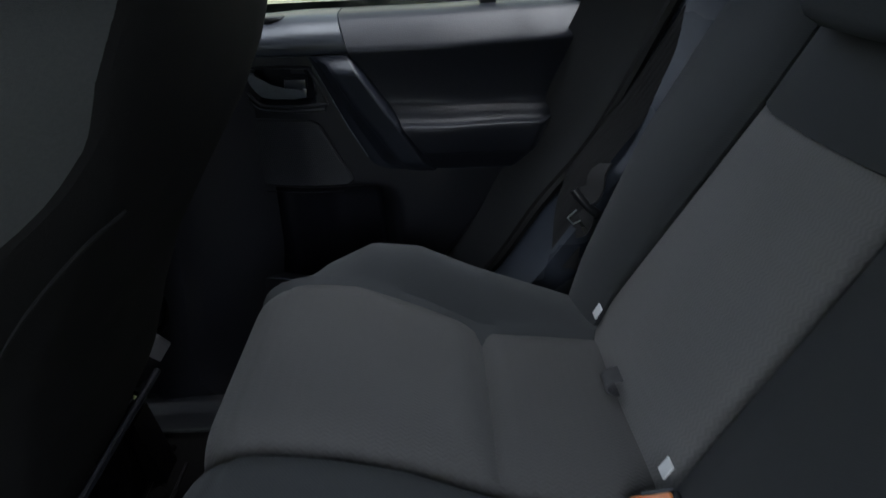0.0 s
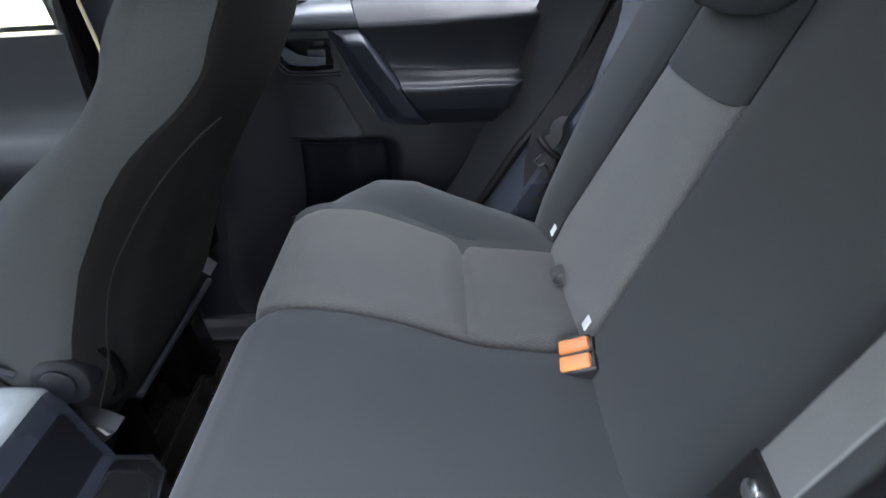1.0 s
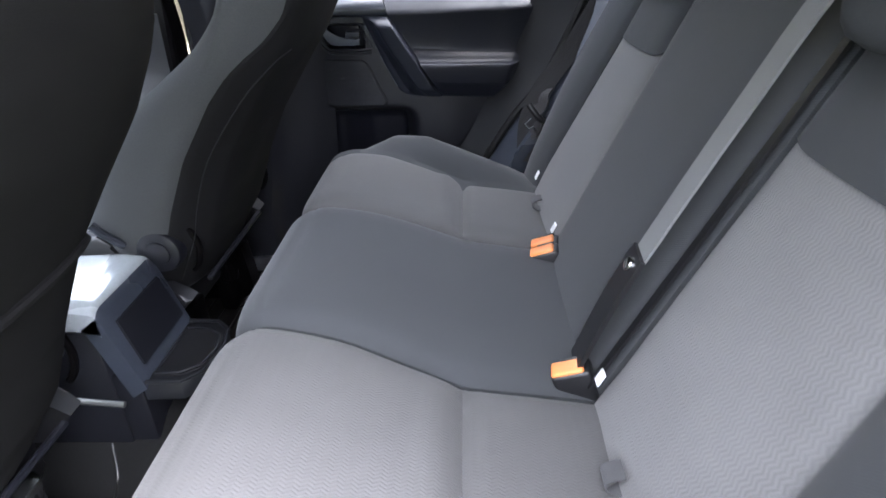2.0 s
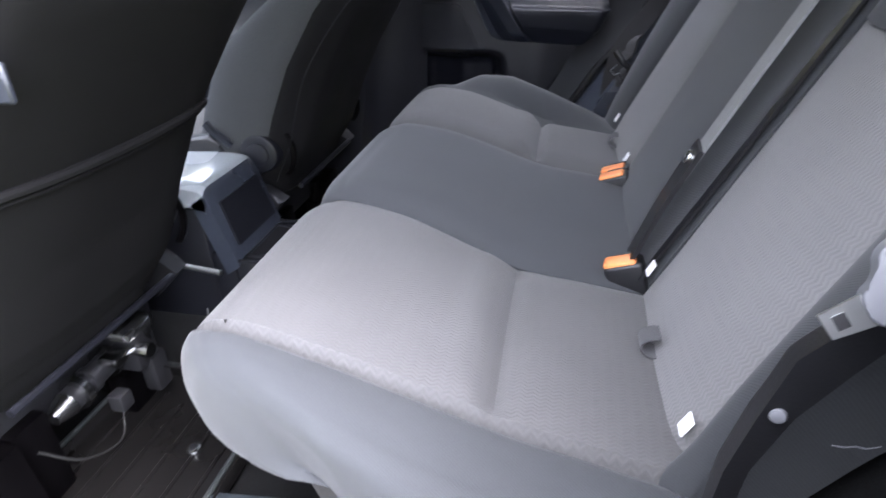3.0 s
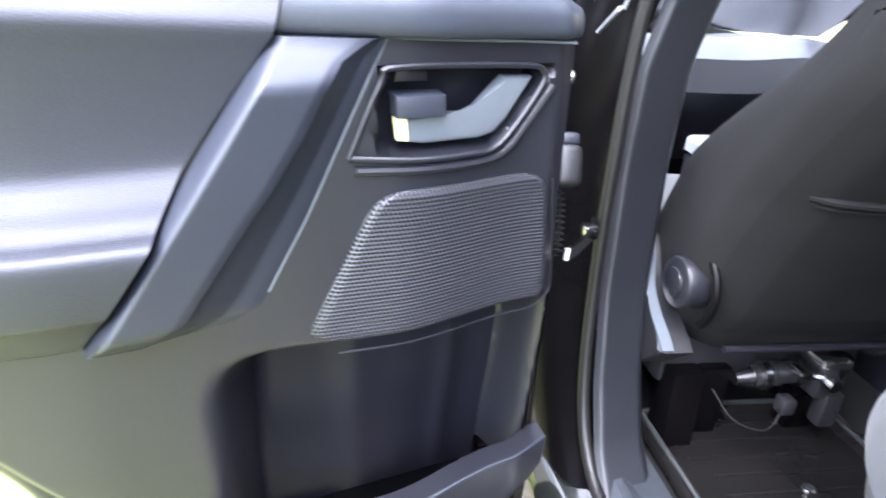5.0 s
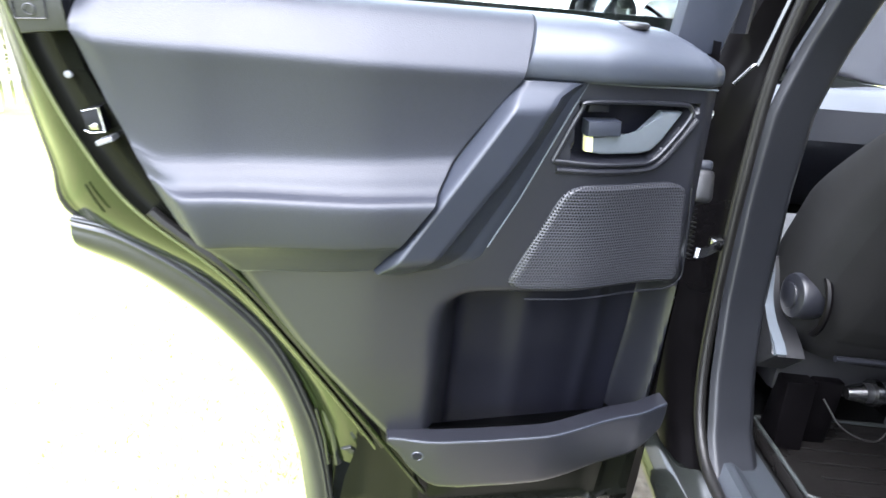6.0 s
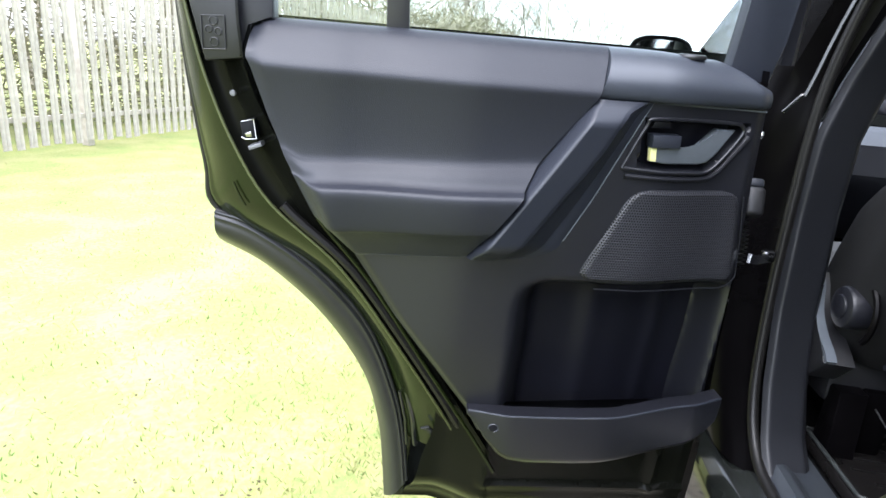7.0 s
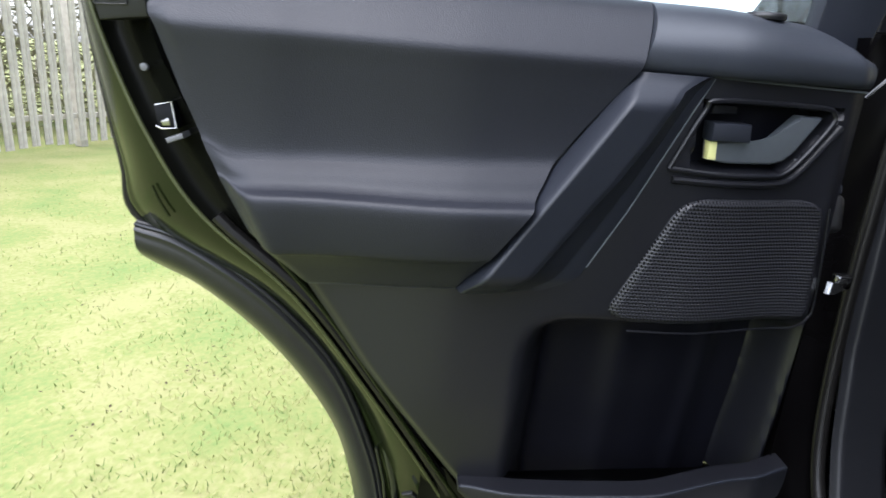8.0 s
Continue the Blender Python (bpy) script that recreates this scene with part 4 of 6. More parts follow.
shell_part("floor_pan", sheet(40, 30, lambda s, t: Vector((-2.0 + 2.6 * s, -0.68 + 1.36 * t, 0.435 + 0.10 * math.exp(-((t - 0.52) / 0.09) ** 2) * (1 if s < 0.6 else 0.6))), (0, 0, -0.03)), CARPET, "dark floor carpet with a raised tunnel")
for y0, y1, q in ((-0.575, -0.70, -1), (0.595, 0.72, 1)):
    def scuff_f(s, t, y0=y0, y1=y1):
        x = -1.5 + 1.35 * s
        prof = ease([(0, 0.44), (0.08, 0.458), (0.5, 0.462), (0.7, 0.474), (0.8, 0.474), (0.9, 0.46), (1, 0.44)], t)
        return Vector((x, y0 + (y1 - y0) * t, prof))
    # near sill is painted brighter for the open door's light, far sill darker
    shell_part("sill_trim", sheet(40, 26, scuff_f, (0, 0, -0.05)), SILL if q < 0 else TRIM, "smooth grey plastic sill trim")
    def sill_f(s, t, y1=y1, q=q):
        x = -1.9 + 2.4 * s
        prof = [(0, 0.445), (0.2, 0.43), (0.45, 0.415), (0.7, 0.38), (1, 0.22)]
        return Vector((x, y1 + q * ramp([(0, 0.0), (0.2, 0.02), (0.45, 0.05), (0.7, 0.075), (1, 0.085)], t), ramp(prof, t)))
    shell_part("outer_sill", sheet(30, 16, sill_f, (0, -q * 0.02, -0.02)), PAINT, "glossy black painted sill")
    seal = [(-0.4, y1 + q * 0.004, 0.455), (-0.62, y1 + q * 0.004, 0.452), (-0.72, y1 + q * 0.006, 0.47), (-0.79, y1 + q * 0.008, 0.55), (-0.83, y1 + q * 0.008, 0.7), (-0.855, y1 + q * 0.006, 0.95), (-0.85, y1 + q * 0.002, 1.2), (-0.80, y1 - q * 0.03, 1.42), (-0.70, y1 - q * 0.08, 1.56)]
    shell_part("door_seal", tube(curve(seal, 6), 0.011, 10), RUBBER, "black rubber door seal")

    # B-pillar: inner trim, then the painted outside
    def pillar_f(s, t, y1=y1, q=q):
        z = 0.445 + 1.13 * t
        if q < 0:
            x0 = ramp([(0.445, -0.68), (0.5, -0.74), (0.6, -0.79), (0.75, -0.83), (0.95, -0.852), (1.2, -0.848), (1.58, -0.75)], z)
            steps = [(0, 0.0, 0.0), (0.12, 0.012, 0.01), (0.55, -0.012, 0.085), (0.7, -0.03, 0.098), (1, -0.12, 0.085)]
        else:
            x0 = ramp([(0.445, -0.66), (0.5, -0.70), (0.6, -0.70), (0.75, -0.67), (0.95, -0.66), (1.2, -0.66), (1.58, -0.62)], z)
            steps = [(0, 0.13, -0.09), (0.15, 0.07, -0.05), (0.25, -0.005, -0.01), (0.4, -0.03, 0.02), (0.65, -0.13, 0.03), (1, -0.2, 0.0)]
        lean = -q * ramp([(0.445, 0.0), (1.1, 0.0), (1.58, 0.11)], z)
        dx, dy = ramp([(a, u) for a, u, _ in steps], s), ramp([(a, v) for a, _, v in steps], s)
        return Vector((x0 + dx, y1 - q * dy + lean, z))
    # one trim in two tones: paler on the lit near side, darker on the shaded far side
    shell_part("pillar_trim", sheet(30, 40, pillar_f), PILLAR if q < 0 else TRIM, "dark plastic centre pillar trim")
    def skin_f(s, t, y1=y1, q=q):
        z = 0.43 + 1.15 * t
        x0 = ramp([(0.43, -0.70), (0.5, -0.76), (0.6, -0.81), (0.75, -0.85), (0.95, -0.875), (1.2, -0.87), (1.58, -0.77)], z)
        out = q * (0.005 + ramp([(0.43, 0.05), (0.75, 0.11)], z) * smooth(0, 0.45, s)) - q * ramp([(0.43, 0.0), (1.1, 0.0), (1.58, 0.11)], z)
        return Vector((x0 - ramp([(0.95, 0.19), (1.12, 0.07)], z) * s - 0.03 * smooth(0.3, 0.4, s), y1 + out, z))
    # pillar paint carries the jamb's shade in its colour
    shell_part("centre_pillar", sheet(14, 30, skin_f, (-0.02, -q * 0.02, 0)), SHADED, "black painted centre pillar, shade darkened into its paint")

for q in (-1, 1):
    # quarter panel between the door opening and the bench, over the wheel arch
    RIM = [(0.44, -0.36), (0.55, -0.29), (0.66, -0.2), (0.73, -0.125), (0.85, -0.045), (0.97, 0.045), (1.15, 0.125), (1.3, 0.17), (1.58, 0.12)]
    def quarter_f(s, t, q=q):
        z = 0.44 + 1.14 * t
        x = ramp(RIM, z) + 0.42 * s
        y = q * (0.735 - 0.075 * smooth(0, 0.14, s) - ramp([(0, 0), (1.1, 0), (1.58, 0.12)], z) + 0.01 * smooth(0.05, 0, s))
        return Vector((x, y, z))
    shell_part("quarter_trim", sheet(16, 36, quarter_f, (0, q * 0.03, 0)), QUARTER, "smooth plastic trim over the wheel arch")
    shell_part("door_jamb", sheet(8, 30, lambda s, t, q=q: Vector((ramp(RIM, 0.44 + 1.14 * t) + 0.01 - 0.13 * s, q * (0.738 + 0.08 * s - ramp([(0, 0), (1.1, 0), (1.58, 0.12)], 0.44 + 1.14 * t)), 0.44 + 1.14 * t))), BLACK, "black door jamb")
    shell_part("opening_seal", tube(curve([(ramp(RIM, z) - 0.004, q * (0.74 - ramp([(0, 0), (1.1, 0), (1.58, 0.12)], z)), z) for z in (0.44, 0.55, 0.66, 0.73, 0.85, 0.97, 1.15, 1.3, 1.58)], 5), 0.011, 8), RUBBER)
    def haunch_f(s, t, q=q):
        z = 0.24 + 1.0 * t
        x = ramp([(0.24, -0.30), (0.44, -0.34), (0.55, -0.27), (0.66, -0.18), (0.73, -0.105), (0.85, -0.025), (0.97, 0.065), (1.24, 0.16)], z) + 1.5 * s
        return Vector((x, q * (0.76 + 0.14 * smooth(0, 0.12, s)), z))
    shell_part("rear_wing", sheet(20, 26, haunch_f, (0, -q * 0.02, 0)), PAINT, "glossy black rear wing")
    # the sill trim climbs beside the seat base
    def ramp_f(s, t, q=q):
        x = -0.52 + 0.32 * s
        rise = 0.16 * smooth(0.05, 1.0, s)
        return Vector((x, q * (0.50 + 0.20 * t), 0.455 + rise * (1 - 0.35 * t) + 0.022 * math.sin(math.pi * min(t * 1.2, 1)) * smooth(0, 0.25, s) - 0.03 * smooth(0.85, 1, t)))
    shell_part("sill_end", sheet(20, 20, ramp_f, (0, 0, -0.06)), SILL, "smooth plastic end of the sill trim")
    # front door, closed: lower trim, armrest, window
    shell_part("front_door_trim", sheet(30, 20, lambda s, t, q=q: Vector((-1.95 + 1.02 * s, q * (0.745 - 0.05 * math.exp(-((t - 0.62) / 0.09) ** 2) - 0.012 * t), 0.46 + 0.68 * t)), (0, q * 0.06, 0)), TRIM, "dark plastic front door trim")
    shell_part("front_door_skin", sheet(14, 12, lambda s, t, q=q: Vector((-1.98 + 1.0 * s, q * (0.885 + 0.02 * math.sin(math.pi * t)), 0.3 + 0.84 * t)), (0, -q * 0.02, 0)), PAINT, "glossy black front door")
    fg = shell_part("front_window", prism([(-1.95, 1.145), (-0.93, 1.145), (-0.86, 1.56), (-1.4, 1.56)], 0.0, 0.004, lambda a, b, d, q=q: Vector((a, q * (0.755 - (b - 1.145) * 0.26 + d), b))), SCREEN)
    fg.visible_shadow = False
    shell_part("front_pillar", tube([(-2.4, q * 0.66, 1.1), (-1.95, q * 0.63, 1.33), (-1.4, q * 0.585, 1.6)], 0.034, 8, 0.7), TRIM)
    shell_part("roof_rail", tube(curve([(-1.4, q * 0.63, 1.6), (-0.8, q * 0.62, 1.63), (0.2, q * 0.62, 1.63), (1.2, q * 0.6, 1.58)], 4), 0.05, 8, 0.7), LINER)
    # unseen pane, tinted only to hold back light from the rear
    rg = shell_part("rear_side_glass", prism([(0.22, 1.2), (1.15, 1.2), (1.1, 1.54), (0.22, 1.56)], 0.0, 0.004, lambda a, b, d, q=q: Vector((a, q * (0.74 - (b - 1.2) * 0.28 + d), b))), DIMMING)
    rg.visible_shadow = False
    shell_part("boot_side", sheet(8, 8, lambda s, t, q=q: Vector((0.4 + 0.85 * s, q * 0.66, 0.5 + 0.72 * t)), (0, q * 0.05, 0)), TRIM)
shell_part("roof_lining", sheet(30, 20, lambda s, t: Vector((-1.42 + 2.65 * s, -0.63 + 1.26 * t, 1.60 + 0.07 * math.sin(math.pi * t) * (0.5 + 0.5 * math.sin(math.pi * min(s * 1.3, 1)))))), LINER, "pale woven roof lining")
shell_part("roof_skin", sheet(20, 16, lambda s, t: Vector((-1.5 + 2.8 * s, -0.68 + 1.36 * t, 1.65 + 0.08 * math.sin(math.pi * t))), (0, 0, -0.015)), PAINT, "glossy black roof")
ws = shell_part("windscreen", sheet(16, 10, lambda s, t: Vector((-2.35 + 0.95 * t + 0.1 * (2 * s - 1) ** 2, -0.70 + 1.40 * s + 0.07 * t * (1 - 2 * s), 1.1 + 0.5 * t))), SCREEN)
ws.visible_shadow = False
shell_part("boot_floor", box((0.35, -0.66, 0.62), (1.3, 0.66, 0.66), 0.01), CARPET)
shell_part("tailgate", box((1.24, -0.7, 0.5), (1.32, 0.7, 1.16), 0.02), TRIM)
# unseen as well, with the same added tint against light from the rear
tg = shell_part("tailgate_glass", box((1.2, -0.6, 1.17), (1.204, 0.6, 1.55), 0), DIMMING)
tg.visible_shadow = False
shell_part("bulkhead", box((-2.42, -0.75, 0.3), (-2.34, 0.75, 1.08), 0.02), CARPET)
def dash_f(s, t):
    p = ramp([(0, -2.36), (0.4, -2.0), (0.55, -1.86), (0.7, -1.82), (1, -1.95)], t)
    z = ramp([(0, 1.07), (0.4, 1.09), (0.55, 1.03), (0.7, 0.93), (1, 0.7)], t)
    return Vector((p, -0.74 + 1.48 * s, z + 0.02 * math.exp(-((s - 0.75) / 0.1) ** 2)))
shell_part("dashboard", sheet(30, 20, dash_f, (-0.03, 0, -0.03)), TRIM, "broad dark dashboard")
ring = [Vector((-1.62, 0.37 + 0.185 * math.cos(a), 1.0 + 0.175 * math.sin(a))) + Vector((0.07 * math.sin(a), 0, 0)) for a in (6.2832 * i / 28 for i in range(29))]
wheel = shell_part("steering_wheel", tube(ring, 0.016, 10), BLACK, "black steering wheel")
part("hub", box((-1.68, 0.30, 0.95), (-1.61, 0.44, 1.05), 0.02), BLACK, wheel)
part("column", tube([(-1.65, 0.37, 1.0), (-1.9, 0.37, 0.92)], 0.035, 10), BLACK, wheel)
def mirror_f(s, t):
    a, r = 2 * math.pi * s, math.sin(math.pi * t / 2)
    c, d = math.cos(a), math.sin(a)
    return Vector((-2.09 + 0.09 * r ** 3, -0.80 - 0.118 * r * math.copysign(abs(c) ** 0.6, c), 1.262 + 0.085 * r * math.copysign(abs(d) ** 0.7, d)))


mir = shell_part("door_mirror", sheet(32, 12, mirror_f), BLACK, "black door mirror housing")
part("mirror_glass", prism([(-0.71, 1.2), (-0.89, 1.2), (-0.9, 1.3), (-0.88, 1.322), (-0.81, 1.332), (-0.73, 1.327), (-0.705, 1.3)], 0, 0.004, lambda a, b, d: Vector((-1.977 + d, a, b))), MIRROR, mir)
for x in (-1.42 - 0.5, 0.74):
    for q in (-1, 1):
        w = shell_part("wheel", disc((x, q * 0.8, 0.36), (0, 1, 0), 0.36, 0.2, 0.03, 36), RUBBER, "black tyre on an alloy rim")
        part("rim", disc((x, q * 0.86, 0.36), (0, 1, 0), 0.23, 0.1, 0.01, 24), STEEL, w)
shell_part("underbody", box((-2.3, -0.7, 0.24), (1.3, 0.7, 0.4), 0.03), BLACK)
shell_part("bonnet", sheet(14, 12, lambda s, t: Vector((-3.38 + 1.06 * s, -0.80 + 1.6 * t, 0.84 + 0.08 * math.sin(math.pi * t) + 0.2 * smooth(0, 1, s) - 0.05 * smooth(0.12, 0, s))), (0, 0, -0.03)), PAINT, "glossy black bonnet")
# outside body
for q in (-1, 1):
    def wing_f(s, t, q=q):
        x = -3.36 + 1.4 * s
        low = 0.32 + 0.42 * max(0.0, 1 - ((x + 1.92) / 0.46) ** 2) ** 0.5
        top = 0.90 + 0.20 * smooth(0, 1, s)
        return Vector((x, q * (0.885 - 0.10 * smooth(0.2, 0, s) - 0.10 * smooth(0.9, 1, t)), low + (top - low) * t))
    shell_part("front_wing", sheet(40, 16, wing_f, (0, -q * 0.02, 0)), PAINT, "glossy black front wing")
    shell_part("headlamp", box((-3.40, min(q * 0.5, q * 0.76), 0.68), (-3.32, max(q * 0.5, q * 0.76), 0.82), 0.02, 3), GREYPL, "clear headlamp")
    shell_part("cant_rail", tube(curve([(-1.42, q * 0.62, 1.61), (-1.1, q * 0.65, 1.64), (-0.8, q * 0.66, 1.65), (0.3, q * 0.66, 1.66), (1.2, q * 0.64, 1.6)], 5), 0.035, 8), PAINT)
    shell_part("rear_pillar", prism([(1.08, 1.16), (1.34, 1.16), (1.26, 1.6), (1.02, 1.6)], 0.0, 0.05, lambda a, b, d, q=q: Vector((a, q * (0.71 - (b - 1.16) * 0.2 + d), b)), 0.01), PAINT)
    shell_part("tail_lamp", box((1.28, min(q * 0.68, q * 0.86), 0.8), (1.36, max(q * 0.68, q * 0.86), 1.14), 0.02, 3), ORANGE, "red and amber tail lamp")
shell_part("front_panel", sheet(20, 16, lambda s, t: Vector((-3.36 - 0.05 * math.sin(math.pi * s), -0.82 + 1.64 * s, 0.3 + 0.58 * t)), (0.03, 0, 0)), PAINT, "glossy black nose panel")
shell_part("grille", box((-3.44, -0.42, 0.66), (-3.40, 0.42, 0.8), 0.01), BLACK)
shell_part("front_bumper", box((-3.5, -0.86, 0.34), (-3.34, 0.86, 0.56), 0.05, 4), SATIN)
shell_part("rear_bumper", box((1.28, -0.86, 0.36), (1.46, 0.86, 0.62), 0.05, 4), SATIN)
shell_part("tailgate_skin", sheet(16, 12, lambda s, t: Vector((1.36 - 0.02 * t, -0.8 + 1.6 * s, 0.6 + 0.58 * t)), (-0.02, 0, 0)), PAINT, "glossy black tailgate")
loom = [Vector((-0.787 + 0.036 * k, -0.825 + 0.004 * math.sin(3 * k), 0.955 - 0.10 * k)) for k in (i / 111 for i in range(112))]
shell_part("wiring_gaiter", tube(loom, [0.014 + 0.0035 * math.cos(2 * math.pi * i / 8) for i in range(112)], 16), CLAD, "ribbed rubber wiring gaiter")
shell_part("pillar_flange", tube(curve([(-0.79, -0.65, 1.5), (-0.815, -0.708, 1.336), (-0.82, -0.744, 1.183), (-0.821, -0.752, 1.172), (-0.82, -0.778, 1.139)], 4), 0.0035, 8), PAINT, "bright polished edge of the pillar flange")
plug = shell_part("wiring_plug", box((-0.022, -0.018, -0.028), (0.022, 0.018, 0.028), 0.01, 3, pose(-0.776, -0.811, 0.974, 0, -20, 0)), BLACK, "grey plastic wiring plug")
part("plug_cap", box((-0.018, -0.015, 0.026), (0.016, 0.015, 0.044), 0.006, 3, pose(-0.776, -0.811, 0.974, 0, -20, 0)), SATIN, plug)
shell_part("check_strap", strap([(-0.66, -0.836, 0.897), (-0.70, -0.81, 0.885), (-0.79, -0.75, 0.868), (-0.86, -0.72, 0.86)], (0, 0, 1), 0.016, 0.003), CHROME, "steel door check strap")
shell_part("strap_bracket", box((-0.815, -0.76, 0.858), (-0.79, -0.738, 0.88), 0.005), CHROME)


# ---------- rear bench ----------
TILT = math.tan(radians(25))
CUSHION = [(-0.0, 0.752), (-0.08, 0.764), (-0.17, 0.776), (-0.25, 0.80), (-0.35, 0.83), (-0.43, 0.843), (-0.47, 0.838)]
NOSE = [(-0.47, 0.838), (-0.492, 0.824), (-0.506, 0.798), (-0.51, 0.765), (-0.50, 0.732), (-0.475, 0.71), (-0.44, 0.702)]
PROFILE = curve([Vector((x, 0, z)) for x, z in CUSHION], 8)[:-1] + curve([Vector((x, 0, z)) for x, z in NOSE], 4)
# where each section ends, as (x, y): the joint between an outer seat and the middle
JOINT = [(-0.55, 0.158), (-0.47, 0.158), (-0.33, 0.172), (-0.18, 0.208), (-0.07, 0.21), (0.0, 0.21)]


FAR_JOINT = [(-0.55, 0.225), (-0.45, 0.226), (-0.36, 0.226), (-0.28, 0.224), (-0.22, 0.214), (-0.155, 0.205), (-0.07, 0.2), (0.0, 0.206)]
FAR_OUTER = [(-0.55, 0.525), (-0.43, 0.54), (-0.36, 0.545), (-0.26, 0.522), (-0.18, 0.489), (-0.09, 0.488), (0.0, 0.49)]
CROWN = [(-0.5, 0.74), (-0.475, 0.785), (-0.432, 0.828), (-0.356, 0.856), (-0.267, 0.858), (-0.18, 0.834), (-0.07, 0.785), (0.0, 0.748)]


def cushion(name, ya, yb, mat, parent, swell, sides=(1, 1), label="", groove=False, extra=0.0):
    """One upholstered section between ya(x) and yb(x), rounded down at its sides."""
    n = len(PROFILE) - 1

    def f(s, t):
        p = PROFILE[min(int(s * n + 1e-6), n)]
        a, b = ya(p.x), yb(p.x)
        y = a + (b - a) * t
        along = min(s / 0.62, 1)
        drop = 0.0
        for k, edge in ((0, t), (1, 1 - t)):
            dist = edge * (b - a)
            if dist < sides[k]:
                drop += (1 - math.sqrt(max(0.0, 1 - (1 - dist / sides[k]) ** 2)))
        z = p.z + swell * math.sin(math.pi * t) * math.sin(math.pi * min(max(along, 0.02), 0.98)) - drop * 0.02 + extra
        x = p.x
        if s > 0.62:
            x += 0.018 * drop
        if groove:
            z += (0.007 * math.exp(-((p.x + 0.215) / 0.02) ** 2) - 0.017 * math.exp(-((p.x + 0.18) / 0.011) ** 2)) * smooth(0, 0.12, t) * smooth(1, 0.88, t)
        return Vector((x, y, z))
    return part(name, sheet(n, 28, f, (0, 0, -0.05)), mat, parent, label)


bench = thing("rear_bench", "three-seat rear bench in dark and grey patterned cloth", "car seat", (0, 0, 0))
for q in (-1, 1):
    outer = [(-0.55, 0.484), (-0.47, 0.495), (-0.36, 0.509), (-0.18, 0.516), (0.0, 0.538)]
    if q > 0:
        outer = FAR_OUTER
    j = lambda x, q=q: ramp(JOINT if q < 0 else FAR_JOINT, x)
    o = lambda x, outer=outer: ramp(outer, x)
    if q < 0:
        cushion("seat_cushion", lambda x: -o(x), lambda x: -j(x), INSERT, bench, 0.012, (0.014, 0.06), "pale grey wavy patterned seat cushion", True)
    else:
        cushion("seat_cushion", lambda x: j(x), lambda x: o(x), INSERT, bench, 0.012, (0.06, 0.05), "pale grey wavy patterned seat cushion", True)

    def bolster_f(s, t, q=q, outer=outer):
        n = len(PROFILE) - 1
        a = min(int(s * n + 1e-6), n)
        p = PROFILE[a]
        dy = ramp([(0, 0), (0.3, 0.042), (0.55, 0.08), (0.8, 0.108), (1, 0.115)], t)
        kx = ramp([(0, 1), (0.15, 0.985), (0.3, 0.945), (0.5, 0.85), (0.7, 0.71), (0.85, 0.55), (1, 0.36)], t)
        side = ramp([(0, 1), (0.15, 1.01), (0.3, 1.01), (0.45, 0.98), (0.6, 0.90), (0.75, 0.73), (0.9, 0.42), (1, 0.05)], t)
        nose = ramp([(0, 1), (0.15, 0.995), (0.3, 0.97), (0.5, 0.89), (0.7, 0.75), (0.85, 0.55), (1, 0.1)], t)
        if q > 0:
            crest = ramp(CROWN, p.x) if p.x > -0.47 and s < 0.67 else 0.792 - (0.838 - p.z) * 0.6
            z = p.z + (crest - p.z) * math.sin(math.pi / 2 * min(t / 0.35, 1))
            fall = max(0.0, (t - 0.35) / 0.65)
            z -= (z - 0.70) * (1 - math.sqrt(1 - fall * fall))
            return Vector((-0.25 + (p.x + 0.25) * kx if p.x < -0.25 else p.x, ramp(outer, p.x) + dy, z))
        kz = side + (nose - side) * smooth(0.4, 0.68, s)
        x = -0.25 + (p.x + 0.25) * kx if p.x < -0.25 else p.x
        return Vector((x, q * (ramp(outer, p.x) + dy * (0.93 - 0.26 * smooth(-0.18, -0.5, p.x))), 0.70 + (p.z - 0.70) * kz + 0.02 * smooth(0.45, 1.0, t) + 0.014 * smooth(0.6, 1.0, s) - 0.009 * smooth(0.1, 0, t) * smooth(0.75, 0.6, s)))
    part("side_bolster", sheet(len(PROFILE) - 1, 24, bolster_f, None if q < 0 else (0.02, -0.05, -0.02)), CLOTH, bench, "charcoal cloth side bolster")
cushion("middle_cushion", lambda x: -ramp(JOINT, x) + 0.004, lambda x: ramp(FAR_JOINT, x) - 0.004, CLOTH, bench, 0.014, (0.07, 0.07), "plain charcoal middle cushion", False, 0.004)
part("seat_base", sheet(6, 30, lambda s, t: Vector((-0.42 + 0.01 * s + 0.07 * abs(2 * t - 1) ** 4, (2 * t - 1) * (0.56 - 0.08 * s), 0.715 - 0.275 * s)), (0.25, 0, 0)), BASECLOTH, bench, "grey carpeted seat base")


def back_x(z):
    return (z - 0.775) * TILT


def backrest(name, ya, yb, z0, z1, mat, label="", swell=0.015, sides=(0.05, 0.05), proud=0.0, nz=24):
    def f(s, t):
        z = z0(0) + (z1 - z0(0)) * s if callable(z0) else z0 + (z1 - z0) * s
        a, b = ya(z), yb(z)
        y = a + (b - a) * t
        drop = 0.0
        for k, edge in ((0, t), (1, 1 - t)):
            dist = edge * (b - a)
            if dist < sides[k]:
                drop += 1 - math.sqrt(max(0.0, 1 - (1 - dist / sides[k]) ** 2))
        push = proud + swell * math.sin(math.pi * t) * math.sin(math.pi * min(0.15 + 0.8 * s, 1)) - 0.018 * drop
        return Vector((back_x(z) - push * math.cos(radians(25)), y, z + push * math.sin(radians(25)) * -1 + 0))
    return part(name, sheet(nz, 24, f, (0.06, 0, -0.02)), mat, bench, label)


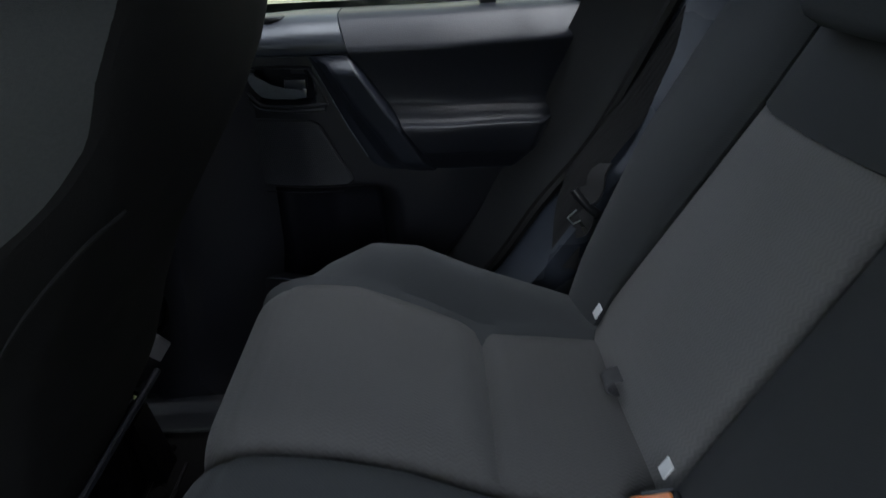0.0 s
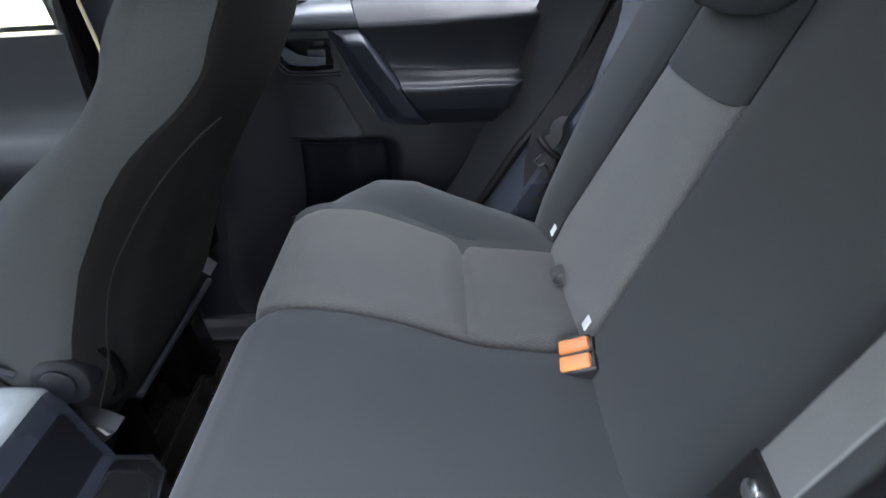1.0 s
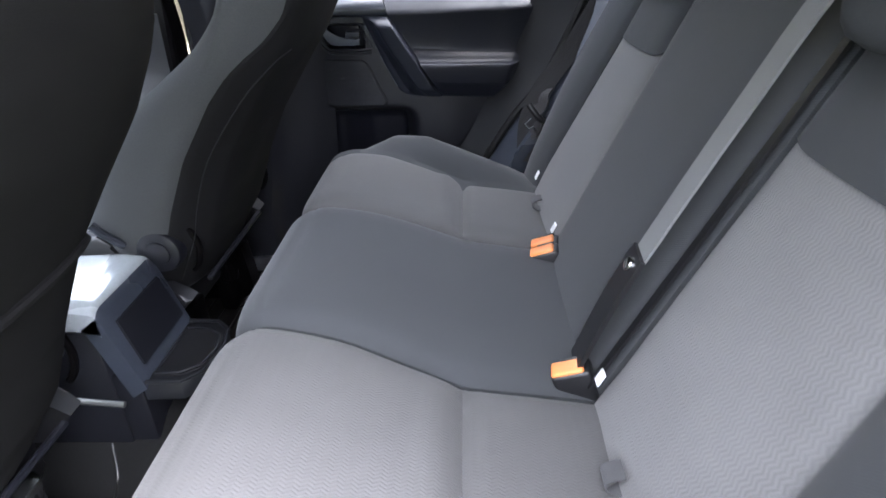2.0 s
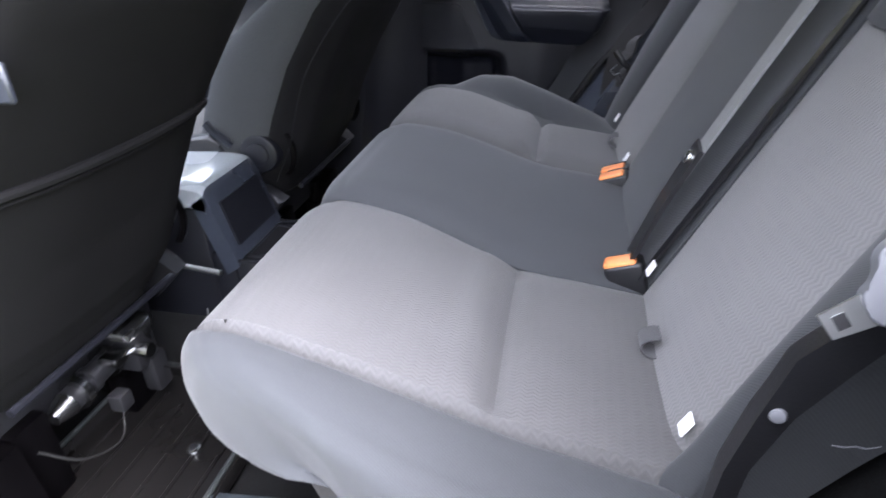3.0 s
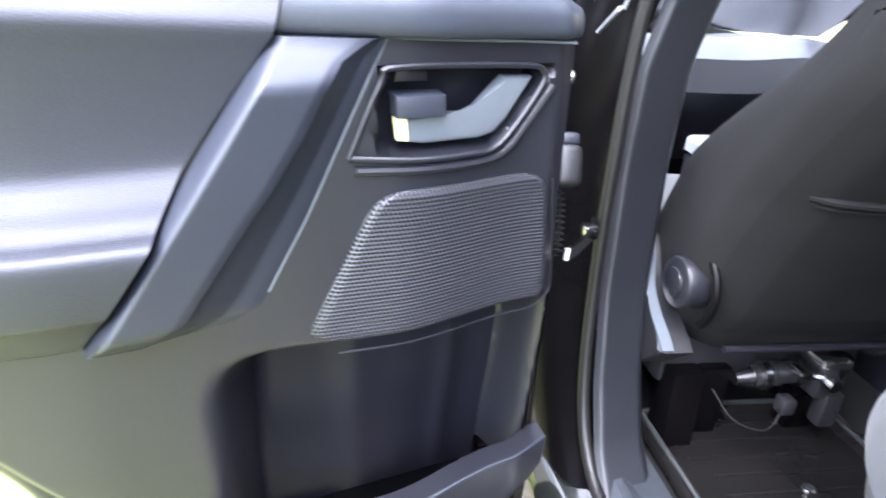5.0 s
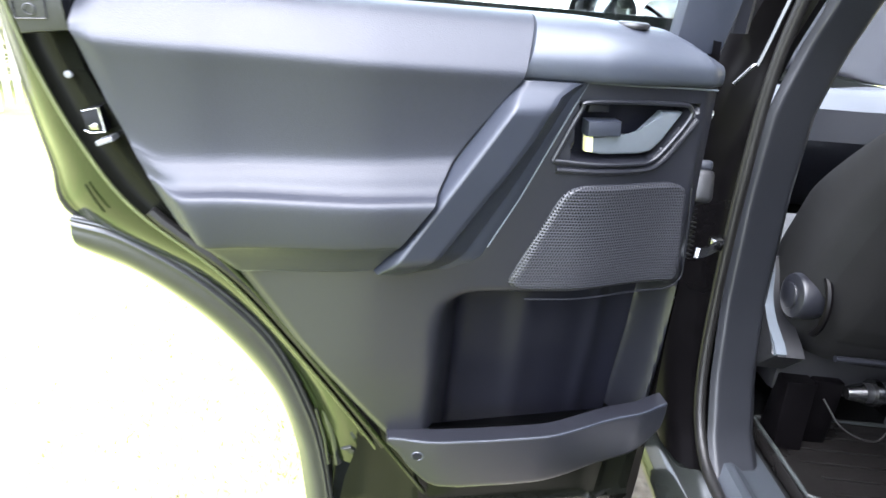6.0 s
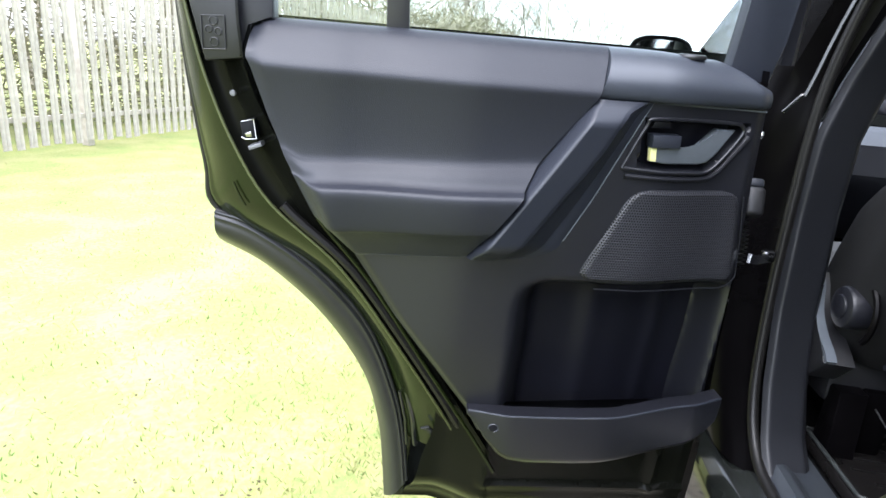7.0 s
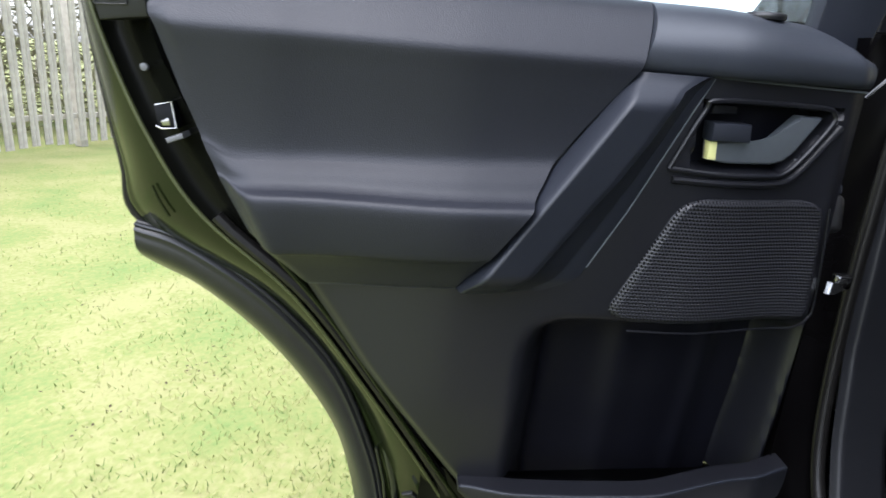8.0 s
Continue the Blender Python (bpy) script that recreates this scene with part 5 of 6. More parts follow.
for q in (-1, 1):
    inner = lambda z: ramp([(0.72, 0.205), (0.8, 0.212), (0.95, 0.215), (1.1, 0.22), (1.28, 0.23)], z)
    outer_b = lambda z: ramp([(0.72, 0.50), (0.8, 0.51), (0.95, 0.49), (1.1, 0.47), (1.28, 0.46)], z)
    side = (lambda z: ramp([(0.72, 0.545), (0.85, 0.56), (0.95, 0.585), (1.1, 0.66), (1.28, 0.68)], z)) if q < 0 else (lambda z: ramp([(0.72, 0.60), (0.82, 0.65), (1.0, 0.69), (1.28, 0.68)], z))
    pick = lambda a, b, q=q: ((lambda z: -b(z)), (lambda z: -a(z))) if q < 0 else ((lambda z: a(z)), (lambda z: b(z)))
    lo, hi = pick(inner, outer_b)
    # backrest takes the brightened copy of the cushion cloth
    backrest("backrest_insert", lo, hi, 0.735, 1.092, INSERT_LIT, "pale grey wavy patterned backrest", 0.016, (0.05, 0.05))
    backrest("backrest_top", lo, hi, 1.096, 1.26, CLOTH, "plain charcoal upper backrest", 0.01, (0.05, 0.05), 0.004)
    lo, hi = pick(outer_b, side)
    backrest("backrest_bolster", lo, hi, 0.72, 1.27, CLOTH, "charcoal backrest bolster", 0.03, (0.06, 0.09), 0.012)

    def head_f(s, t, q=q):
        a, e = 2 * math.pi * s, math.pi * (t - 0.5)
        c = math.copysign(abs(math.cos(a)) ** 0.5, math.cos(a)) * math.cos(e) ** 0.4
        d = math.copysign(abs(math.sin(a)) ** 0.7, math.sin(a)) * math.cos(e) ** 0.5
        return Vector((0.21 + 0.05 * d + 0.04 * math.sin(e), q * 0.345 + 0.13 * c, 1.278 + 0.085 * math.sin(e) * 1.0 - 0.004))
    part("headrest", sheet(32, 14, head_f), REST, bench, "low charcoal head restraint")
zmid = lambda z: ramp([(0.72, 0.2), (0.8, 0.206), (0.95, 0.21), (1.1, 0.214), (1.28, 0.222)], z)
backrest("middle_backrest", lambda z: -zmid(z), lambda z: zmid(z), 0.72, 1.27, CLOTH, "plain charcoal middle backrest", 0.02, (0.05, 0.05), 0.006)
part("bench_back_panel", sheet(10, 10, lambda s, t: Vector((back_x(0.66 + 0.6 * s) + 0.1, -0.67 + 1.34 * t, 0.66 + 0.6 * s)), (0.03, 0, 0)), CARPET, bench)


def on_back(y, z, out=0.0):
    """A place on the face of the backrest, out metres in front of it."""
    return Vector((back_x(z) - out * math.cos(radians(25)), y, z - out * math.sin(radians(25)) * -0.0))


for y in (-0.495, -0.215, 0.215, 0.495):
    part("anchor_tag", box((-0.0015, -0.008, -0.01), (0.0015, 0.008, 0.01), 0.001, 1, Matrix.Translation((-0.006, y, 0.785)) @ pose(0, 0, 0, 0, 25, 0)), WHITE, bench, "small white cloth tag")
for y in (-0.36, 0.36):
    loop = [Vector((-0.012 - 0.02 * math.sin(a), y, 0.76 + 0.013 * (1 - math.cos(a)))) for a in (math.pi * i / 8 for i in range(9))]
    part("pull_loop", strap(loop, (0, 1, 0), 0.026, 0.001), BELT, bench, "grey webbing pull loop")

# buckles between the cushions
def buckle(y, x, turn, twin):
    b = thing("seat_belt_buckle", "black seat belt buckle with an orange release button", "seat belt buckle", (x, y, 0.765), "buckles on the bench")
    b.rotation_euler = (0, radians(-20), radians(turn))
    for k in range(2 if twin else 1):
        d = -0.0175 + 0.035 * k if twin else 0
        part("body", box((-0.027, d - 0.0168, -0.06), (0.026, d + 0.0168, 0.012), 0.006, 3), BLACK, b)
        part("button", box((-0.026, d - 0.0145, 0.008), (0.018, d + 0.0125, 0.0165), 0.004, 3), ORANGE, b, "orange release button")
        part("slot", box((-0.012, d + 0.0095, 0.0115), (0.02, d + 0.0145, 0.0172), 0.001, 1), BLACK, b)
    return b


buckle(-0.185, -0.034, -8, False)
buckle(0.16, -0.026, -8, True)

# centre belt: over the backrest, down to the joint of the cushion
cb = thing("centre_seat_belt", "grey centre seat belt hanging down the backrest", "seat belt")
path = curve([on_back(-0.185, 1.33, -0.02), on_back(-0.18, 1.25, 0.035), on_back(-0.175, 1.1, 0.042), on_back(-0.172, 0.95, 0.042), on_back(-0.17, 0.9, 0.04)], 6)
# centre belt uses the webbing copy brightened as if lit
part("webbing", strap(path, (0.12, 1, 0.0), 0.047), LITBELT, cb)
part("end_sleeve", strap(curve([on_back(-0.172, 0.94, 0.046), on_back(-0.17, 0.86, 0.042), on_back(-0.168, 0.77, 0.03)], 4), (0.12, 1, 0.0), 0.054, 0.003), BLACK, cb, "black plastic end sleeve")
part("rivet", disc(on_back(-0.172, 0.925, 0.05), (-1, 0, 0.4), 0.009, 0.008, 0.002), STEEL, cb)
part("seam_gap", strap(curve([on_back(-0.212, 1.27, 0.004), on_back(-0.208, 1.0, 0.006), on_back(-0.204, 0.76, 0.01)], 4), (0, 1, 0), 0.012, 0.002), BLACK, bench)


fluff = thing("thread", "loose pale thread on the wheel-arch trim", "thread", (0, 0, 0))
part("fibre", tube(curve([(0.012, -0.664, 0.943), (0.018, -0.664, 0.9425), (0.023, -0.664, 0.944), (0.028, -0.664, 0.9435), (0.034, -0.664, 0.946)], 4), 0.00025, 4), GREYPL, fluff)


# ---------- floor mats ----------
def mat_thing(q, x0, x1, y0, y1, label):
    m = thing("floor_mat", label, "floor mat", ((x0 + x1) / 2, q * (y0 + y1) / 2, 0.45), "rubber mats")
    cx, cy = (x0 + x1) / 2, (y0 + y1) / 2
    def f(s, t):
        x, y = x0 + (x1 - x0) * s, y0 + (y1 - y0) * t
        cut = 0.05 * smooth(0.75, 1.0, t)
        x = x - cut * smooth(0.6, 1.0, s) + 0.35 * cut * smooth(0.3, 0.0, s)
        e = min(s * (x1 - x0), (1 - s) * (x1 - x0), t * (y1 - y0), (1 - t) * (y1 - y0))
        z = 0.456 + 0.013 * smooth(0.024, 0.012, e) - 0.009 * smooth(0.006, 0.0, e)
        return Vector((x - cx, q * (y - cy), z - 0.45))
    part("tray", sheet(60, 70, f, (0, 0, -0.012)), MATTING, m)
    loop = [f(a, 0.03) for a in (0.04 + 0.046 * i for i in range(21))] + [f(0.96, a) for a in (0.05 + 0.045 * i for i in range(21))] + [f(a, 0.97) for a in (0.96 - 0.046 * i for i in range(21))] + [f(0.04, a) for a in (0.95 - 0.045 * i for i in range(21))]
    # pale bead draws the lit border of the mat
    part("rim_bead", tube([v + Vector((0, 0, 0.003)) for v in loop], 0.0045, 8), RIMGLINT, m, "rim of the mat with a painted grey-green highlight")
    for i in range(6):
        x = x0 + 0.055 + i * 0.042 - cx
        a, b = y0 + 0.05 + 0.02 * (i % 3), y1 - 0.055 - 0.025 * (i % 2) - 0.02 * (i > 3)
        part("rib", tube([(x, q * (a - cy), 0.007), (x, q * (b - cy), 0.007)], 0.0035, 6), MATTING, m)
    part("clip", disc((0.065, q * -0.02, 0.01), (0, 0, 1), 0.012, 0.008, 0.002, 16), STEEL, m, "round metal fixing clip")
    part("clip_hole", disc((0.065, q * -0.02, 0.0125), (0, 0, 1), 0.007, 0.006, 0.001, 12), BLACK, m)
    part("bar", box((0.085, q * 0.10 - 0.025, 0.006), (0.09, q * 0.10 + 0.025, 0.013), 0.002, 1), RUBBER, m)
    part("eyelet", disc((0.112, q * 0.135, 0.01), (0, 0, 1), 0.008, 0.006, 0.001, 14), BLACK, m)
    def flap_f(s, t):
        x, y = x1 - 0.015 + 0.046 * t + 0.21 * s, y0 + 0.255 + (y1 - y0 - 0.22) * t
        return Vector((x - cx, q * (y - cy), 0.014 + 0.022 * s + 0.003 * math.sin(math.pi * t) + 0.002 * math.exp(-((t - 0.7) / 0.02) ** 2)))
    # only the near flap gets the painted skylight; the far one stays dark
    part("flap", sheet(16, 60, flap_f, (0, 0, -0.01)), FLAP if q < 0 else MATTING, m, "raised rear flap of the mat")
    edge = [flap_f(0.02, 0.05 + 0.9 * i / 12) + Vector((0, 0, 0.003)) for i in range(13)] + [flap_f(0.02 + 0.9 * i / 12, 0.95) + Vector((0, 0, 0.003)) for i in range(1, 13)]
    part("flap_bead", tube(edge, 0.003, 6), FLAP if q < 0 else MATTING, m)
    return m


mat_thing(-1, -0.895, -0.585, 0.16, 0.565, "black ribbed rubber floor mat behind the front seat")
mat_thing(1, -0.895, -0.55, 0.16, 0.62, "black ribbed rubber floor mat behind the front seat")


# ---------- front seats ----------
def front_seat(yc, label, shift=0.0, cloth=None, deep=0.11):
    st = thing("bucket_seat", label, "car seat", (shift, yc, 0), "front seats")
    SIDE = [(0.66, 0.19), (0.72, 0.218), (0.8, 0.227), (0.95, 0.235), (1.1, 0.242), (1.22, 0.238), (1.3, 0.2)]
    REAR = [(0.66, -0.785), (0.69, -0.762), (0.71, -0.752), (0.76, -0.718), (0.825, -0.69), (0.86, -0.676), (0.96, -0.626), (1.055, -0.56), (1.13, -0.505), (1.19, -0.472), (1.32, -0.42)]
    # how far across the black back panel reaches on the driver seat; its top paints shade
    PANEL = [(0.66, 0.97), (1.06, 0.97), (1.1, 0.955), (1.125, 0.92), (1.15, 0.86), (1.18, 0.82), (1.3, 0.8)]
    def rear_x(z):
        return ramp(REAR, z)
    def face_x(y, z):
        """The cloth of the seat's back at width y and height z."""
        e = min(abs(y) / ramp(SIDE, z), 0.99)
        d = math.sqrt(1 - e ** 2.5)
        return rear_x(z) - 0.09 + 0.09 * d ** 0.75 - 0.028 * smooth(0.72, 1.0, e)
    def back_f(s, t):
        z = 0.66 + 0.66 * s
        a = 2 * math.pi * t
        half_w = ramp(SIDE, z)
        c, d = math.cos(a), math.sin(a)
        y = half_w * math.copysign(abs(c) ** (0.8 if d > 0 else 0.55), c)
        depth = 0.075 if d > 0 else deep + 0.13 * smooth(1.2, 0.95, z)
        cap = math.sqrt(max(0.0, 1 - max(0, (s - 0.86) / 0.14) ** 2)) if s > 0.86 else 1
        x = rear_x(z) - 0.09 + math.copysign(abs(d) ** (0.75 if d > 0 else 0.6), d) * (0.09 if d > 0 else depth) * (0.35 + 0.65 * cap)
        if d > 0:
            x -= 0.028 * smooth(0.72, 1.0, abs(y) / half_w)
        return Vector((x, y * (0.4 + 0.6 * cap) if s > 0.86 else y, z))
    bm = sheet(60, 128, back_f)
    bmesh.ops.remove_doubles(bm, verts=bm.verts, dist=0.0005)
    bmesh.ops.holes_fill(bm, edges=[e for e in bm.edges if e.is_boundary])
    back = part("backrest", bm, cloth, st, "charcoal cloth seat back")
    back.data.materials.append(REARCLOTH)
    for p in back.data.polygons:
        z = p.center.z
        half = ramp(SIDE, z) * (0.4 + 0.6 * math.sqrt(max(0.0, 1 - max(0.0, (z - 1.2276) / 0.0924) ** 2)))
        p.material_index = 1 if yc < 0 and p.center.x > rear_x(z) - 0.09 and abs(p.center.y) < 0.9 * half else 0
    def panel_f(s, t):
        z = 0.67 + 0.635 * s
        cap = math.sqrt(1 - max(0.0, (z - 1.2276) / 0.0924) ** 2)
        e = ramp(PANEL, z) * (2 * t - 1)
        y = e * ramp(SIDE, z) * (0.4 + 0.6 * cap)
        d = math.sqrt(1 - abs(e) ** 2.5)
        edge = smooth(1.0, 0.985, abs(2 * t - 1))
        return Vector((rear_x(z) - 0.09 + 0.09 * d ** 0.75 * (0.35 + 0.65 * cap) - 0.028 * smooth(0.72, 1.0, abs(e)) - 0.001 + 0.004 * edge, y * (1 + 0.012 * edge), z))
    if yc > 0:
        # above the piping the black stands for shade on the charcoal cloth
        part("back_panel", sheet(60, 90, panel_f), REARCLOTH, st, "black cloth back of the seat, its top painting shade on charcoal cloth")
    def rear_f(s, t):
        z = 0.70 + 0.276 * s
        half = ramp(SIDE, z)
        y = 0.8 * half * (2 * t - 1)
        edge = smooth(1.0, 0.9, abs(2 * t - 1)) * smooth(0, 0.1, s)
        return Vector((face_x(y, z) - 0.004 + 0.006 * edge, y, z))
    if yc < 0:
        part("map_pocket", sheet(50, 40, rear_f, (-0.015, 0, 0)), REARCLOTH, st, "black cloth map pocket")
        for z, rad in ((0.979, 0.0055), (0.968, 0.0025)):
            top = [(face_x(y, z) + 0.003 - 0.008 * smooth(0.172, 0.19, abs(y)), y, z - 0.002 * math.cos(y * 9)) for y in [-0.19 + 0.019 * i for i in range(21)]]
            part("pocket_hem", tube(top, rad, 8), REARCLOTH, st)
    if yc > 0:
        piping = [(rear_x(z) - d, -(ramp(SIDE, z) - e), z) for z, d, e in ((0.72, 0.03, 0.004), (0.81, 0.03, 0.004), (0.876, 0.035, 0.002), (0.962, 0.038, 0.002), (1.058, 0.03, 0.006), (1.115, 0.012, 0.02), (1.132, -0.001, 0.05))]
        part("piping", tube(curve(piping, 4), 0.0016, 6), SEATSIDE, st)
    if yc < 0:
        part("tab", box((rear_x(1.09) - 0.014, -0.2 - 0.003, 1.075), (rear_x(1.09) + 0.004, -0.2 + 0.003, 1.105), 0.002, 1), SATIN, st, "small grey fabric tab")
    part("lower_rod", tube([(rear_x(0.69) + 0.012, -0.16, 0.69), (rear_x(0.69) + 0.012, 0.16, 0.69)], 0.006, 8), TRIM, st, "thin dark rod under the seat back")
    def pan_f(s, t):
        a = math.pi * t
        x = -1.40 + 0.46 * s
        return Vector((x, -0.24 + 0.48 * t, 0.70 + 0.08 * math.sin(a) ** 0.3 - 0.03 * s + 0.02 * abs(2 * t - 1)))
    part("cushion", sheet(16, 20, pan_f, (0, 0, -0.14)), INSERT, st, "charcoal cloth seat cushion")
    part("seat_pan", box((-1.35, -0.2, 0.55), (-0.84, 0.2, 0.66), 0.02), BLACK, st)
    for y in (-0.2, 0.2):
        # rails and feet blackened to paint the shade under the seat
        part("seat_rail", box((-1.35, y * 0.6 - 0.02, 0.47), (-0.85, y * 0.6 + 0.02, 0.56), 0.006), SHADED, st)
        part("seat_foot", box((-0.86, y * 0.5 - 0.03, 0.455), (-0.82, y * 0.5 + 0.03, 0.6), 0.006), SHADED, st)
    part("head_restraint", box((-0.62, -0.13, 1.36), (-0.51, 0.13, 1.55), 0.05, 5), HEAD, st)
    for y in (-0.06, 0.06):
        part("steel_post", tube([(-0.60, y, 1.25), (-0.57, y, 1.4)], 0.006, 8), STEEL, st)
    # side valance with the recliner boss, on both flanks
    for k in (-1, 1):
        d0, d1 = (0.2, 0.255) if k * yc > 0 else (0.19, 0.225)
        val = [(-1.35, 0.60), (-0.82, 0.62), (-0.765, 0.675), (-0.785, 0.69), (-0.83, 0.715), (-0.865, 0.75), (-0.885, 0.80), (-0.91, 0.82), (-1.0, 0.80), (-1.3, 0.76)]
        valance = part("side_valance", prism(val, d0, d1, lambda a, b, d, k=k: Vector((a, k * d, b)), 0.008), BLACK, st, "curved black plastic seat valance")
        if k < 0 and yc < 0:
            crest = curve([(a, k * (d1 - 0.01), b + 0.003) for a, b in val[2:8]], 5)
            # pale band laid on the black valance as its top highlight
            part("valance_highlight", strap(crest, (0, 1, 0), 0.019, 0.004), LEVER, valance, "pale strip painting the highlight on the valance's top edge")
        part("recliner_boss", disc((-0.80, k * (d0 + 0.018), 0.785), (0, k, 0), 0.042, 0.045, 0.008), TRIM, st, "round plastic recliner cover")
        part("boss_face", disc((-0.80, k * (d0 + 0.042), 0.785), (0, k, 0), 0.024, 0.006, 0.002), TRIM, st)
        part("recliner_ring", tube([(-0.785 + 0.052 * math.cos(a), k * (d0 + 0.012), 0.782 + 0.062 * math.sin(a)) for a in [0.1 * i - 0.9 for i in range(30)]], 0.006, 8), SHADED, st)
        part("lever", tube(curve([(-0.86, k * d1, 0.80), (-0.885, k * (d1 + 0.012), 0.83), (-0.90, k * (d1 + 0.015), 0.85)], 3), 0.008, 8), SATIN, st)
        if k * yc > 0:
            part("pedestal", prism([(-0.86, 0.45), (-0.79, 0.45), (-0.805, 0.6), (-0.85, 0.6)], 0.135, 0.19, lambda a, b, d, k=k: Vector((a, k * d, b)), 0.006), SHADED, st)
    return st


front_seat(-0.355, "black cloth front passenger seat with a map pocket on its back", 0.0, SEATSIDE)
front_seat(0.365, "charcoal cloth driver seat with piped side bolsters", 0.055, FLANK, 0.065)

# ---------- centre console ----------
con = thing("centre_console", "dark plastic centre console with a rear storage tray", "console", (0, 0.04, 0.45))
def con_f(s, t):
    y = -0.095 + 0.19 * t
    x = ramp([(0, -1.75), (0.62, -0.80), (0.68, -0.765), (0.72, -0.755), (1.0, -0.715)], s)
    z = ramp([(0, 0.36), (0.3, 0.33), (0.62, 0.345), (0.68, 0.34), (0.72, 0.325), (1.0, 0.19)], s)
    e = abs(2 * t - 1)
    return Vector((x, y, z - 0.012 * smooth(0.85, 1.0, e)))
part("console_body", sheet(50, 20, lambda s, t: con_f(0.7 * s, t), (0, 0, -0.035)), SLEEK, con, "satin console cover with windscreen glare in its pale grey")
part("rear_face", sheet(20, 20, lambda s, t: con_f(0.7 + 0.3 * s, t), (-0.03, 0, -0.02)), QUARTER, con, "dark sloping console end")
part("console_side", box((-1.75, -0.092, 0.0), (-0.775, 0.092, 0.3), 0.006), TRIM, con)
part("console_foot", box((-0.79, -0.088, 0.0), (-0.73, 0.088, 0.2), 0.006), TRIM, con)
part("rear_panel", prism([(-0.075, 0.215), (0.075, 0.215), (0.07, 0.30), (-0.07, 0.30)], 0, 0.004, lambda a, b, d: Vector((-0.722 - (b - 0.19) * 0.30 + d + 0.008, a, b))), TRIM, con)
lip = [(-0.725, -0.09), (-0.66, -0.088), (-0.63, -0.06), (-0.62, 0.0), (-0.63, 0.06), (-0.66, 0.088), (-0.725, 0.09)]
part("storage_tray", prism(lip, 0.15, 0.185, lambda a, b, d: Vector((a, b, d)), 0.006), PILLAR, con, "shallow oblong storage tray")
part("tray_well", prism([(x * 1.0 - 0.006 if x > -0.7 else x + 0.01, y * 0.78) for x, y in lip], 0.18, 0.187, lambda a, b, d: Vector((a, b, d))), BLACK, con)
part("tray_rim", tube([(x, y, 0.188) for x, y in lip], 0.004, 8), PILLAR, con)
part("well_rim", tube([(x - 0.012 if x > -0.7 else x + 0.012, y * 0.72, 0.188) for x, y in lip + lip[:1]], 0.003, 8), PILLAR, con)

# steel bar, motor and wire below the passenger seat
gear = thing("seat_mechanism", "black and metal seat motor under the front seat", "seat mechanism", (-0.79, -0.31, 0.55))
part("cross_bar", tube([(-0.003, 0.19, 0.113), (0.078, 0.19, 0.104)], 0.005, 8), STEEL, gear)
part("motor", tube([(-0.02, -0.09, 0.04), (-0.02, 0.02, 0.05)], 0.019, 14), BLACK, gear)
part("gearbox", box((-0.045, 0.01, 0.015), (0.025, 0.06, 0.095), 0.01), BLACK, gear)
part("motor_cap", tube([(-0.02, -0.12, 0.037), (-0.02, -0.09, 0.04)], [0.012, 0.02], 12), CHROME, gear)
for i, (y, z, r) in enumerate(((-0.07, 0.043, 0.027), (-0.045, 0.045, 0.022), (-0.005, 0.05, 0.028))):
    part("collar", tube([(-0.02, y - 0.006, z), (-0.02, y + 0.006, z)], r, 12), (CHROME, BLACK, CHROME)[i], gear)
part("worm_housing", tube([(0.005, 0.045, 0.02), (0.01, 0.045, 0.1)], [0.016, 0.02], 10), CHROME, gear)
part("clamp", box((-0.01, -0.03, 0.06), (0.025, 0.015, 0.075), 0.004), CHROME, gear)
part("pinion", tube([(0.02, 0.02, 0.06), (0.045, 0.02, 0.06)], 0.012, 8), CHROME, gear)
part("plug", box((0.015, -0.06, 0.0), (0.04, -0.035, 0.03), 0.004), BLACK, gear)
part("cable", tube(curve([(0.03, -0.05, 0.005), (0.05, -0.09, -0.02), (0.03, -0.14, -0.01), (0.0, -0.17, 0.03)], 5), 0.002, 6), RUBBER, gear)
part("bracket", box((-0.03, 0.0, 0.085), (0.03, 0.055, 0.1), 0.004), STEEL, gear)
part("connector", box((0.0, 0.03, -0.04), (0.03, 0.065, 0.03), 0.006), BLACK, gear)
part("wire", tube(curve([(0.03, 0.05, 0.0), (0.06, 0.09, -0.03), (0.05, 0.15, -0.02), (0.04, 0.18, 0.03)], 5), 0.002, 6), RUBBER, gear)

# ---------- belts on the near side ----------
nb = thing("outer_seat_belt", "grey outer seat belt with a pale buckle tongue", "seat belt")
path = curve([(0.33, -0.63, 1.30), (0.2, -0.625, 1.13), (0.12, -0.618, 1.045), (0.062, -0.613, 1.005)], 6)
part("webbing", strap(path, (-0.6, 0.1, 0.8), 0.05), BELT, nb)
path = curve([(0.062, -0.627, 1.004), (0.1, -0.62, 0.985), (0.14, -0.62, 0.95), (0.2, -0.63, 0.9)], 6)
part("lower_webbing", strap(path, (1, 0.1, 0.5), 0.045), BLACK, nb)
TO, TX, TY = Vector((0.036, -0.63, 1.006)), Vector((-0.83, -0.15, -0.5)).normalized(), Vector((-0.5, 0.4, 0.78)).normalized()
TY = (TY - TX * TY.dot(TX)).normalized()
TN = TX.cross(TY)
TO = TO + TX * 0.004 + TY * 0.006
lay = lambda a, b, d: TO + TX * a * 0.82 + TY * b * 0.8 + TN * d
tong = [(0.01, -0.011), (0.01, 0.011), (-0.004, 0.017), (-0.012, 0.034), (-0.042, 0.038), (-0.042, 0.031), (-0.02, 0.027), (-0.019, -0.027), (-0.042, -0.03), (-0.046, -0.038), (-0.02, -0.038), (-0.008, -0.028), (-0.004, -0.017)]
